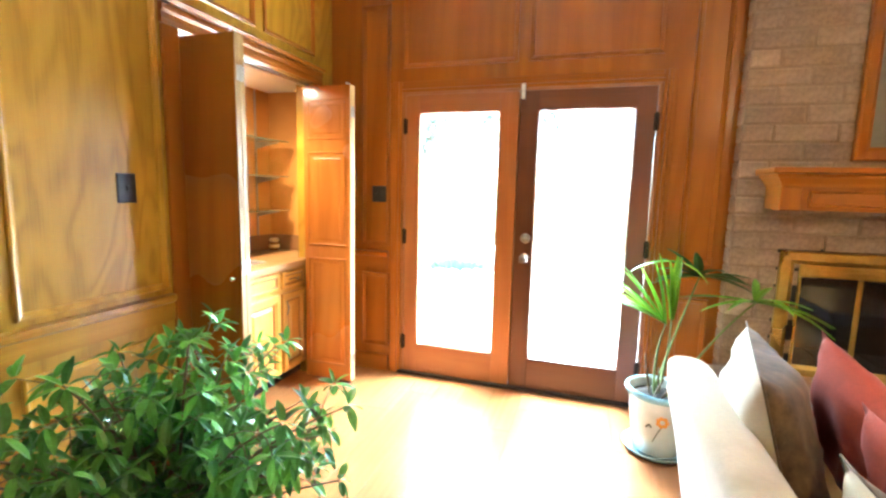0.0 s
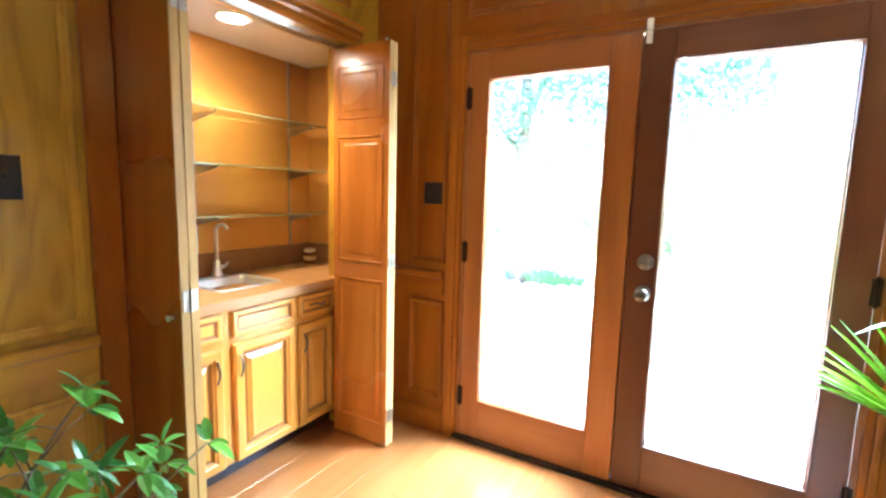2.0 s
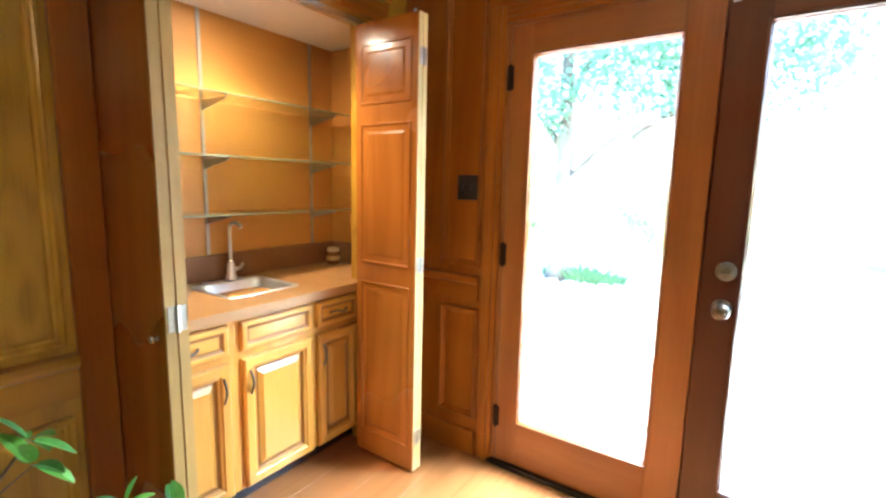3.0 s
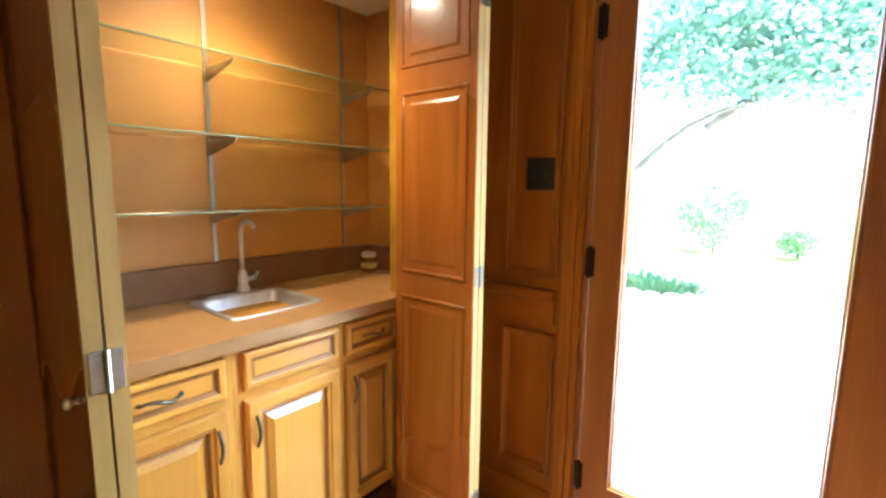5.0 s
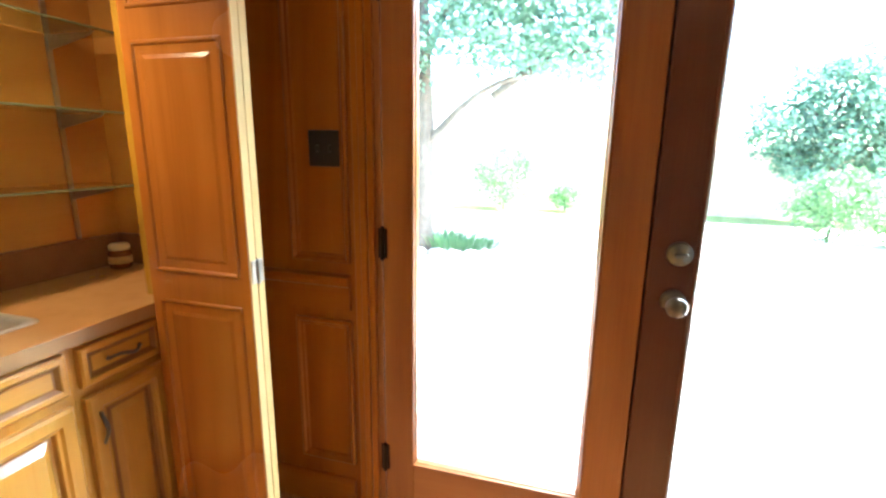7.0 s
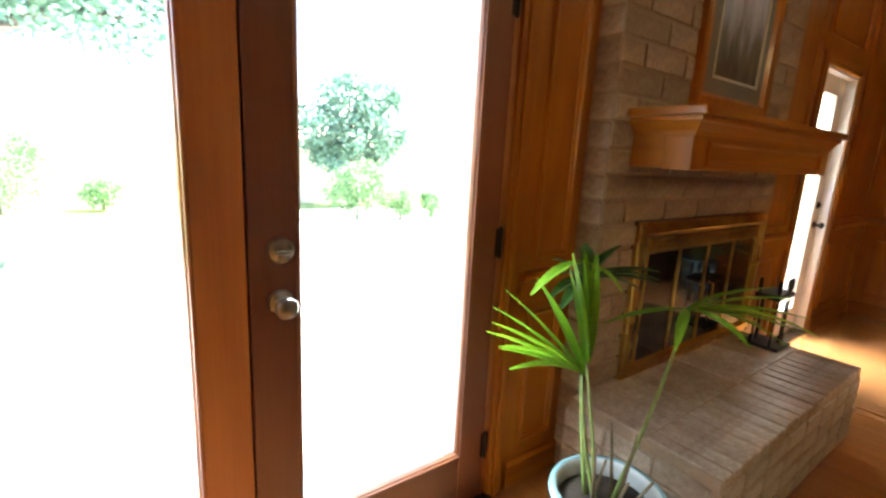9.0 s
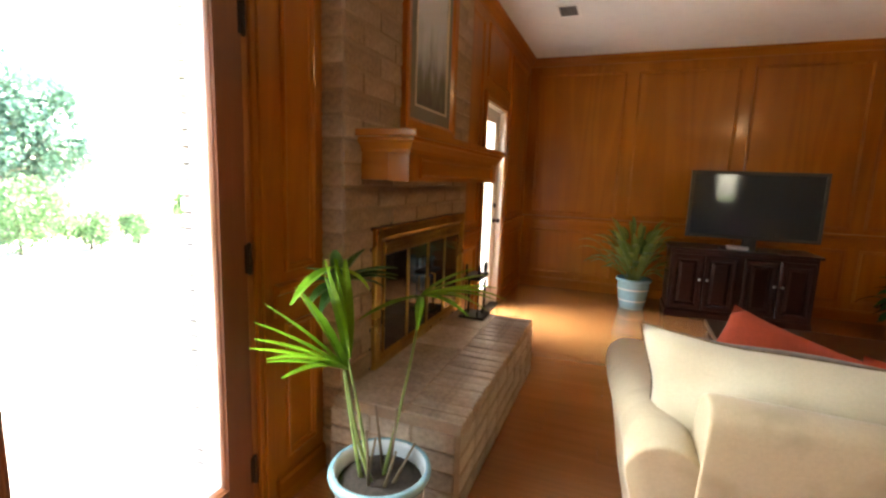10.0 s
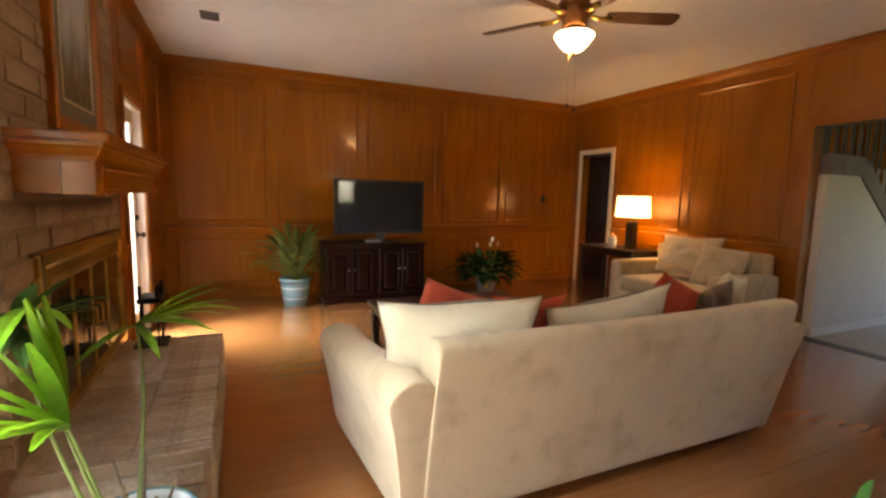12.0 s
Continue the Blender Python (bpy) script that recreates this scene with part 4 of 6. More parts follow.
def pot(name_at, r, h, material, label, rim=0.018, tag="plant_pot", group=""):
    po = thing(tag, label, "plant pot", name_at, group)
    part("body", lathe(bmesh.new(), [(r * 0.68, 0.0), (r * 0.72, 0.004), (r * 0.82, h * 0.3), (r * 0.93, h * 0.7), (r * 0.96, h - 0.035), (r * 1.04, h - 0.03), (r * 1.06, h - 0.012), (r * 1.02, h), (r * 0.95, h), (r * 0.92, h - 0.02), (r * 0.9, h - 0.06), (r * 0.9, h - 0.10)], 36, caps=False), material, po, "", True)
    part("soil", lathe(bmesh.new(), [(r * 0.915, h - 0.07), (r * 0.9, h - 0.055), (r * 0.5, h - 0.045), (0.01, h - 0.05)], 24), SOIL, po, "dark potting soil", True)
    return po


rnd = random.Random(4)
PC = Vector((2.315, -0.50, 0.0))
saucer = thing("pot_saucer", "pale blue glazed saucer under the palm pot", "saucer", pose(*PC))
part("dish", lathe(bmesh.new(), [(0.13, 0.0), (0.155, 0.006), (0.175, 0.03), (0.172, 0.034), (0.15, 0.014), (0.01, 0.012)], 36), POTBLUE, saucer, "", True)
palm_pot = pot(pose(PC.x, PC.y, 0.013), 0.165, 0.345, POTPALE, "pale glazed ceramic pot with a blue rim")
part("rim_band", lathe(bmesh.new(), [(0.166, 0.312), (0.176, 0.316), (0.179, 0.332), (0.173, 0.347), (0.160, 0.347), (0.155, 0.33)], 36, caps=False), POTBLUE, palm_pot, "grey-blue glazed rim", True)
bm = bmesh.new()
for k in range(7):
    a = 2 * math.pi * k / 7
    disc = [bm.verts.new((0.022 * math.cos(a) + 0.012 * math.cos(q * 1.047), -0.1525 - 0.001 * (q % 2), 0.215 + 0.022 * math.sin(a) + 0.012 * math.sin(q * 1.047))) for q in range(6)]
    bm.faces.new(disc)
part("painted_flower", bm, plain("orange_glaze", (0.65, 0.26, 0.02), 0.3), palm_pot, "orange painted flower")
bm = bmesh.new()
tube(bm, [(-0.04, -0.145, 0.10), (-0.02, -0.147, 0.15), (0.0, -0.150, 0.19)], 0.003, 5)
tube(bm, [(-0.075, -0.130, 0.17), (-0.06, -0.137, 0.19), (-0.05, -0.141, 0.175)], 0.005, 5)
part("painted_stem", bm, plain("dark_glaze", (0.06, 0.06, 0.04), 0.3), palm_pot, "dark painted stem")
palm = thing("potted_palm", "young fan palm with bright green folded leaves", "palm", pose(0, 0, 0))


def frond(foot, hub, aims, length, width, material, droop=0.35, bend=(0, 0, 0)):
    foot, hub, bend = Vector(foot), Vector(hub), Vector(bend)
    pts = [foot.lerp(hub, s) + bend * math.sin(math.pi * s) for s in [k / 8 for k in range(9)]]
    fr = part("frond", tube(bmesh.new(), pts, [0.008 - 0.0005 * k for k in range(9)], 8), STEM, palm, "", True)
    bm = bmesh.new()
    for aim in aims:
        blade(bm, hub, aim, length * rnd.uniform(0.85, 1.08), width, droop * rnd.uniform(0.5, 1.3), 0.45)
    part("leaf_fan", bm, material, fr)


foot = Vector((2.29, -0.48, 0.30))
frond(foot, (2.338, -0.345, 0.67), [(-0.97, 0.12, 0.55), (-0.92, 0.33, 0.62), (-0.82, 0.48, 0.72), (-0.97, -0.02, 0.72), (-0.88, 0.28, 0.85), (-0.7, 0.38, 0.98), (-0.45, 0.3, 1.1), (-0.2, 0.1, 1.2), (-1.0, -0.15, 0.62), (-0.65, -0.05, 1.0)], 0.41, 0.045, PALM, 0.34, (-0.02, 0, 0))
frond(foot + Vector((0.02, 0.02, 0)), (2.37, -0.33, 0.70), [(-0.1, 0.1, 1.2), (0.05, 0.2, 1.2), (-0.25, 0.1, 1.1), (0.1, 0.1, 1.2)], 0.36, 0.05, PALM, 0.15, (0.01, 0, 0))
bm = bmesh.new()
blade(bm, (2.385, -0.26, 1.02), (-1.0, -0.05, 0.1), 0.26, 0.045, 0.7, 0.4)
blade(bm, (2.385, -0.26, 1.02), (0.8, -0.3, -0.1), 0.20, 0.045, 0.9, 0.4)
part("bent_leaf", bm, PALM, palm)
frond(foot + Vector((0.05, -0.02, 0)), (2.73, -0.455, 0.86), [(-0.28, -0.75, 0.72), (-0.1, -0.85, 0.6), (0.1, -0.9, 0.5), (0.35, -0.85, 0.4), (0.55, -0.75, 0.25), (0.75, -0.65, 0.15), (0.85, -0.4, 0.1), (-0.5, -0.7, 0.3), (-0.75, -0.3, 0.1), (-0.7, 0.2, 0.1)], 0.34, 0.034, PALM, 0.65, (0.02, -0.02, 0.08))
frond(foot + Vector((0.0, 0.04, 0)), (2.52, -0.19, 0.93), [(-0.9, 0.05, 0.45), (-0.95, -0.15, 0.2), (-0.8, -0.1, 0.6), (-0.5, -0.3, 0.6), (0.85, -0.3, 0.3), (0.8, -0.5, 0.2), (0.6, -0.6, 0.4), (0.2, -0.7, 0.5), (-0.75, -0.3, 0.05), (-0.2, -0.5, 0.7), (0.9, -0.2, 0.1)], 0.27, 0.05, PALM_SHADED, 0.6, (0.0, 0.02, 0))
for k in range(6):
    a = rnd.uniform(0, 6.28)
    b = PC + Vector((0.05 * math.cos(a), 0.05 * math.sin(a), 0.30))
    part("cut_stalk", tube(bmesh.new(), [b, b + Vector((rnd.uniform(-0.06, 0.06), rnd.uniform(-0.06, 0.06), rnd.uniform(0.1, 0.24)))], [0.007, 0.004], 6), TWIG, palm, "dry cut stalk", True)


def umbrella_plant(at):
    """A loose bush of whorled oval leaflets on thin branching stems."""
    r = random.Random(11)
    po = pot(pose(at[0], at[1], 0.0), 0.17, 0.30, POTBLUE, "blue glazed pot under a bushy umbrella plant")
    pl = thing("umbrella_plant", "bushy umbrella plant with glossy dark green leaflets", "plant", pose(*at))
    stems, foliage = bmesh.new(), bmesh.new()
    ends = []
    for k in range(46):
        a = r.uniform(0, 6.28)
        out = r.uniform(0.08, 0.60)
        h = r.uniform(0.42, 0.86) * (1.10 - 0.4 * out)
        if k < 4:
            a, out, h = (1.99, 1.19, 0.36, 0.24)[k], (0.46, 0.40, 0.50, 0.60)[k], (0.87, 0.80, 0.64, 0.74)[k]
        p0 = Vector((0.04 * math.cos(a), 0.04 * math.sin(a), 0.25))
        p3 = Vector((out * math.cos(a), out * math.sin(a) * (1.7 if math.sin(a) < 0 else 1.0), h))
        mid = Vector((p3.x * 0.35, p3.y * 0.35, 0.25 + (h - 0.25) * 0.65)) + Vector((r.uniform(-0.03, 0.03), r.uniform(-0.03, 0.03), 0))
        pts = [p0.lerp(mid, s).lerp(mid.lerp(p3, s), s) for s in [i / 8 for i in range(9)]]
        tube(stems, pts, [0.006 - 0.0004 * i for i in range(9)], 6)
        ends.append((pts[-1], (pts[-1] - pts[-2]).normalized()))
        for i in (3, 4, 5, 6, 7):
            for _ in range(r.choice((1, 1, 2, 2, 3))):
                b = r.uniform(0, 6.28)
                w = Vector((math.cos(b), math.sin(b), r.uniform(-0.1, 0.7))).normalized()
                q = pts[i] + w * r.uniform(0.06, 0.15)
                tube(stems, [pts[i], pts[i].lerp(q, 0.5) + Vector((0, 0, 0.012)), q], [0.0022, 0.0018, 0.0014], 5)
                ends.append((q, w))
    for p, d in ends:
        n = r.randint(5, 7)
        u = d.cross(Vector((0.3, 0.1, 1))).normalized()
        v = d.cross(u).normalized()
        turn = r.uniform(0, 6.28)
        for i in range(n):
            a = turn + 2 * math.pi * i / n
            w = (u * math.cos(a) + v * math.sin(a) + d * 0.35 + Vector((0, 0, -0.15))).normalized()
            blade(foliage, p + w * 0.008, w, r.uniform(0.045, 0.08), r.uniform(0.021, 0.033), 0.5, 0.3, 4)
    tagged(part("branching", stems, TWIG, pl, "thin grey-brown stems", True), kind="stuff")
    tagged(part("foliage", foliage, UMBRELLA, pl), kind="stuff")


umbrella_plant((0.64, -2.10, 0.0))


def strap_plant(at, material, n, length, width, label, spread, flowers=0, seed=3, base=0.0, tag="house_plant"):
    r = random.Random(seed)
    pl = thing(tag, label, "plant", pose(*at))
    bm, st = bmesh.new(), bmesh.new()
    for k in range(n):
        a = r.uniform(0, 6.28)
        e = r.uniform(0.25, 1.4)
        w = Vector((math.cos(a) * spread, math.sin(a) * spread, e)).normalized()
        b = Vector((0.03 * math.cos(a), 0.03 * math.sin(a), 0.0))
        tip = b + w * r.uniform(0.35, 1.0) * base
        tube(st, [b, b.lerp(tip, 0.5) + Vector((0, 0, 0.02)), tip], [0.004, 0.003, 0.0025], 5)
        blade(bm, tip, (w + Vector((0, 0, r.uniform(-0.3, 0.1)))), length * r.uniform(0.7, 1.15), width * r.uniform(0.8, 1.2), 1.1, 0.25)
    tagged(part("branching", st, STEM, pl, "", True), kind="stuff")
    tagged(part("foliage", bm, material, pl), kind="stuff")
    for k in range(flowers):
        a = 2.4 * k + 0.5
        top = Vector((0.16 * math.cos(a), 0.16 * math.sin(a), base + 0.04 + 0.04 * (k % 3)))
        fl = part("flower", tube(bmesh.new(), [(0, 0, 0), top * 0.6, top], 0.003, 5), STEM, pl)
        bm = bmesh.new()
        blade(bm, top, (0.2 * math.cos(a), 0.2 * math.sin(a), 1), 0.075, 0.04, -0.1, 0.5)
        part("spathe", bm, WHITE, fl, "white lily spathe")
    return pl


tv_pot = pot(pose(6.45, -1.41, 0.0), 0.18, 0.34, POTBLUE, "banded turquoise ceramic pot on the floor by the television")
for zb, rb_ in ((0.10, 0.1465), (0.225, 0.1655)):
    part("glazed_band", lathe(bmesh.new(), [(rb_ - 0.006, zb - 0.012), (rb_, zb - 0.008), (rb_ + 0.003, zb), (rb_ + 0.002, zb + 0.008), (rb_ - 0.004, zb + 0.012)], 36, caps=False), POTPALE, tv_pot, "pale raised glazed band", True)
strap_plant((6.45, -1.41, 0.29), DRAC, 110, 0.25, 0.06, "leafy variegated house plant in a turquoise pot", 0.38, 0, 5, 0.55)

# ---- sofa ----
FABRIC = plain("beige_microsuede", (0.515, 0.41, 0.255), 0.9, 0, 0.06, 90, 0.25, 0, 0.25, stain=(0.41, 0.315, 0.185))
CREAMF = plain("cream_cushion_fabric", (0.60, 0.52, 0.36), 0.85, 0, 0.05, 130, 0.3, 0, 0.3)
RED = plain("brick_red_fabric", (0.40, 0.052, 0.016), 0.85, 0, 0.12, 110, 0.3, 0, 0.08)
BROWNF = plain("brown_pattern_fabric", (0.11, 0.065, 0.028), 0.8, 0, 0.6, 22, 0.3, 0, 0.2, stain=(0.20, 0.16, 0.08))


def swell(ob, levels=2, width=0.0):
    m = ob.modifiers.new("soft", "SUBSURF")
    m.levels = m.render_levels = levels
    for p in ob.data.polygons:
        p.use_smooth = True
    return ob


def padded_ends(bm, loops):
    """Bridge the sections and close both ends with an inset ring, so that the ends stay full."""
    for end in (0, -1):
        mid = sum((v.co for v in loops[end]), Vector()) / len(loops[end])
        for k in (0.06, 0.35):
            ring = [bm.verts.new(v.co.lerp(mid, k)) for v in (loops[0] if end == 0 else loops[-1])]
            if end == 0:
                loops.insert(0, ring)
            else:
                loops.append(ring)
    bridge(bm, loops)
    bm.faces.new(loops[0][::-1])


def extruded(profile, a, b, axis, creased=0.0, cuts=6, sag=0.0):
    """A padded length: a section swept straight, edges rounded by subdivision."""
    bm = bmesh.new()
    loops = []
    stops = [a, a + (b - a) * 0.015] + [a + (b - a) * k / cuts for k in range(1, cuts)] + [b - (b - a) * 0.015, b]
    for i, s in enumerate(stops):
        t = (s - a) / (b - a)
        ring = []
        for p, q in profile:
            z = q - sag * math.sin(math.pi * t) * (1 if q > 0.5 else 0)
            ring.append(bm.verts.new((p, s, z) if axis == "y" else (s, p, z)))
        loops.append(ring)
    padded_ends(bm, loops)
    return bm


def pillow_scale(u, v, seed, pinch):
    """How far a pillow's outline is drawn in at (u, v): hollow sides, rounded corners, uneven filling."""
    k = 1 - 0.10 * pinch * ((1 - abs(u) ** 2) * abs(v) ** 3 + (1 - abs(v) ** 2) * abs(u) ** 3) + 0.02 * (u * v) ** 6
    return k + 0.055 * noise.noise(Vector((u * 1.3, v * 1.3, seed * 3.1)))


def cushion(w, h, d, seed=0, pinch=0.75, faced=False):
    """A stuffed pillow: seams, full middle, drawn corners, small creases."""
    bm = bmesh.new()
    n = 18
    grid = {}
    for side in (1, -1):
        for i in range(n + 1):
            for j in range(n + 1):
                u, v = 2 * i / n - 1, 2 * j / n - 1
                edge = i in (0, n) or j in (0, n)
                if edge and side < 0:
                    grid[side, i, j] = grid[1, i, j]
                    continue
                full = max(0.0, (1 - u ** 2) * (1 - v ** 2)) ** 0.45
                k = pillow_scale(u, v, seed, pinch)
                crease = 0.032 * noise.noise(Vector((u * 2.2 + seed, v * 2.2, side))) + 0.011 * noise.noise(Vector((u * 6 + seed, v * 6, side * 2)))
                grid[side, i, j] = bm.verts.new((u * w / 2 * k, side * (d / 2 * full + crease * full), v * h / 2 * k))
    for side in (1, -1):
        for i in range(n):
            for j in range(n):
                bm.faces.new((grid[side, i, j], grid[side, i + 1, j], grid[side, i + 1, j + 1], grid[side, i, j + 1])).material_index = int(faced and side > 0)
    return bm


def pillow(x, y, z, turn, lean, roll, w, h, d, material, label, seed, piping=None):
    pw = thing("throw_pillow", label, "pillow", pose(x, y, z) @ Matrix.Rotation(radians(turn), 4, "Z") @ Matrix.Rotation(radians(lean), 4, "X") @ Matrix.Rotation(radians(roll), 4, "Y"), "throw pillows on the sofa")
    cover = part("cover", cushion(w, h, d, seed, faced=piping is not None), material, pw, "", True)
    if piping:
        cover.data.materials.append(piping)
        pts = []
        for u0, v0, u1, v1 in ((-1, -1, 1, -1), (1, -1, 1, 1), (1, 1, -1, 1), (-1, 1, -1, -1)):
            for q in range(8):
                u, v = u0 + (u1 - u0) * q / 8, v0 + (v1 - v0) * q / 8
                k = pillow_scale(u, v, seed, 0.75)
                pts.append((u * w / 2 * k, 0, v * h / 2 * k))
        pts.append(pts[0])
        part("piping", tube(bmesh.new(), pts, 0.003, 6, False), piping, pw, "brown piped edge", True)


sofa = thing("sofa", "beige microsuede sofa with rolled arms, slightly stained back", "sofa", pose(0, 0, 0))
BACK = [(2.315, 0.06), (2.305, 0.10), (2.245, 0.45), (2.17, 0.80), (2.172, 0.84), (2.20, 0.858), (2.28, 0.855), (2.34, 0.80), (2.46, 0.45), (2.48, 0.10), (2.47, 0.06)]
swell(part("back", extruded(BACK, -3.50, -1.435, "y", sag=0.015), FABRIC, sofa))


def arm(y_in, y_out):
    s = 1 if y_out > y_in else -1
    prof = [(y_in, 0.06), (y_in, 0.45), (y_in - s * 0.015, 0.56), (y_in + s * 0.02, 0.635), (y_in + s * 0.1, 0.665), (y_out - s * 0.02, 0.63), (y_out + s * 0.01, 0.56), (y_out - s * 0.03, 0.48), (y_out - s * 0.085, 0.12), (y_out - s * 0.09, 0.06)]
    bm = bmesh.new()
    loops = []
    for x, up in ((2.20, 0.06), (2.215, 0.065), (2.38, 0.06), (2.65, 0.03), (2.9, 0.0), (3.15, -0.01), (3.27, -0.01), (3.285, -0.012)):
        flare = 0.068 * s * max(0.0, min(1.0, (x - 2.35) / 0.8))
        loops.append([bm.verts.new((x + (0.13 - 0.19 * q if q < 0.6 and x < 2.3 else 0), p + (flare if s * (p - y_in) > 0.08 else 0.35 * flare if q > 0.5 else 0), q + (up if q > 0.4 else 0))) for p, q in prof])
    padded_ends(bm, loops)
    return swell(part("arm", bm, FABRIC, sofa))


arm(-1.455, -1.265)
arm(-3.485, -3.675)
part("base", boxed(2.42, 3.22, -3.47, -1.47, 0.06, 0.28, bevel=0.02, seg=2), FABRIC, sofa)
for k in range(3):
    y0 = -3.475 + k * 0.668
    swell(part("seat_cushion", boxed(2.44, 3.25, y0 + 0.006, y0 + 0.662, 0.285, 0.45, bevel=0.03, seg=2), FABRIC, sofa), 1)
for x in (2.42, 3.2):
    for y in (-3.56, -1.39):
        part("foot", lathe(bmesh.new(), [(0.02, 0.0), (0.03, 0.05), (0.03, 0.062)], 12, (x, y, 0)), ESPRESSO, sofa)
pillow(2.425, -1.63, 0.735, -103, 15, -1, 0.66, 0.46, 0.22, CREAMF, "large cream pillow with brown patterned front leaning on the sofa back", 1, BROWNF)
pillow(2.645, -1.70, 0.715, -88, 15, 20, 0.52, 0.47, 0.16, RED, "brick red square pillow leaning by a cream pillow", 2)
pillow(2.60, -2.04, 0.69, -88, 16, 4, 0.42, 0.44, 0.14, RED, "brick red square pillow in the sofa middle", 3)
pillow(2.435, -2.43, 0.71, -92, 15, -7, 0.70, 0.42, 0.18, CREAMF, "cream pillow with brown piped edge and patterned front", 4, BROWNF)
pillow(2.62, -3.07, 0.73, -100, 16, 24, 0.38, 0.38, 0.15, RED, "brick red pillow tilted on its corner", 5)
pillow(2.54, -3.33, 0.705, -82, 14, -12, 0.32, 0.38, 0.13, BROWNF, "dark brown patterned pillow", 6)
pillow(2.58, -3.50, 0.745, -80, 14, 14, 0.30, 0.38, 0.15, CREAMF, "plain cream pillow by the sofa arm", 7)

# ---- far side of the room ----
cab = thing("tv_cabinet", "dark cherry television cabinet with panel doors", "cabinet", pose(6.33, -2.385, 0.0))
part("top", boxed(-0.02, 0.50, -0.67, 0.67, 0.71, 0.74, bevel=0.006, seg=2), CHERRY, cab)
part("body", boxed(0.0, 0.48, -0.64, 0.64, 0.05, 0.71, bevel=0.003), CHERRY, cab)
part("plinth", boxed(-0.012, 0.49, -0.655, 0.655, 0.0, 0.075, bevel=0.006), CHERRY, cab)
for k, (a, b) in enumerate(((0.33, 0.62), (0.03, 0.32), (-0.32, -0.03), (-0.62, -0.33))):
    d = part("door", rings(bmesh.new(), ("x", -0.001, -1), a, b, 0.10, 0.67, FRONT), CHERRY, cab)
    y = (a + 0.03) if k % 2 == 0 else (b - 0.03)
    bm = lathe(bmesh.new(), [(0.005, 0.0), (0.005, 0.012), (0.012, 0.016), (0.013, 0.024), (0.002, 0.028)], 12)
    for v in bm.verts:
        v.co = Vector((-0.022 - v.co.z, y + v.co.x, 0.42 + v.co.y))
    part("knob", bm, STEEL, d, "bright metal knob", True)

tv = thing("television", "flat screen television, off, on the cabinet", "television", pose(6.36, -2.43, 0.7405))
part("bezel", rings(bmesh.new(), ("x", -0.03, -1), -0.575, 0.575, 0.12, 0.79, [(0.0, -0.05), (0.0, 0.004), (0.004, 0.008), (0.028, 0.008), (0.032, 0.003)], False), BLACK, tv)
part("screen", boxed(-0.034, -0.030, -0.548, 0.548, 0.147, 0.763), plain("dark_screen", (0.018, 0.024, 0.032), 0.04, 0, 0.05, 30, 0.0, 0.3), tv, "dark glossy screen")
part("back_shell", boxed(-0.028, 0.03, -0.57, 0.57, 0.125, 0.785, bevel=0.012, seg=2), BLACK, tv)
part("neck", boxed(-0.02, 0.02, -0.06, 0.06, 0.01, 0.13, bevel=0.004), BLACK, tv)
part("foot", boxed(-0.12, 0.12, -0.24, 0.24, 0.0, 0.016, bevel=0.006, seg=2), BLACK, tv)
cable_box = thing("cable_box", "small silver set-top box before the television", "set-top box", pose(6.335, -2.33, 0.757))
part("case", boxed(-0.05, 0.05, -0.09, 0.09, 0.0, 0.035, bevel=0.004), plain("silver_plastic", (0.4, 0.4, 0.42), 0.35, 0.3), cable_box)

coffee = thing("coffee_table", "low dark brown coffee table with metal corner legs", "coffee table", pose(4.33, -2.52, 0.0))
part("top", boxed(-0.38, 0.38, -0.68, 0.68, 0.375, 0.42, bevel=0.008, seg=2), ESPRESSO, coffee)
part("apron", boxed(-0.33, 0.33, -0.63, 0.63, 0.30, 0.375, bevel=0.003), ESPRESSO, coffee)
for x in (-0.32, 0.32):
    for y in (-0.62, 0.62):
        part("leg", boxed(x - 0.03, x + 0.03, y - 0.03, y + 0.03, 0.0, 0.30, bevel=0.004), ESPRESSO, coffee)
part("brace", tube(bmesh.new(), [(0.34, 0.66, 0.33), (0.20, 0.66, 0.02)], 0.008, 6), NICKEL, coffee)

lily_pot = pot(pose(6.35, -3.98, 0.0), 0.15, 0.24, plain("glass_like_glaze", (0.30, 0.30, 0.26), 0.15, 0, 0.15, 14, 0.05, 0.5), "small glazed pot on the floor by the far wall")
strap_plant((6.35, -3.98, 0.18), LILY, 230, 0.22, 0.085, "full peace lily with dark leaves and white flowers", 0.85, 5, 8, 0.42, "peace_lily")
tag_bm = boxed(-0.03, 0.03, -0.002, 0.002, 0.0, 0.08, bevel=0.0005)
care = thing("plant_tag", "small yellow plant tag in the lily pot", "plant tag", pose(6.20, -3.90, 0.10, 0, 10, 80))
part("card", tag_bm, plain("yellow_card", (0.6, 0.5, 0.05), 0.6), care)

side = thing("side_table", "dark espresso side table by the doorway", "side table", pose(5.62, -5.66, 0.0))
part("top", boxed(-0.52, 0.50, -0.26, 0.26, 0.665, 0.70, bevel=0.006, seg=2), ESPRESSO, side)
part("apron", boxed(-0.47, 0.46, -0.22, 0.22, 0.60, 0.665, bevel=0.003), ESPRESSO, side)
for x in (-0.47, 0.46):
    for y in (-0.22, 0.22):
        part("leg", boxed(x - 0.024, x + 0.024, y - 0.024, y + 0.024, 0.0, 0.665, bevel=0.004), ESPRESSO, side)

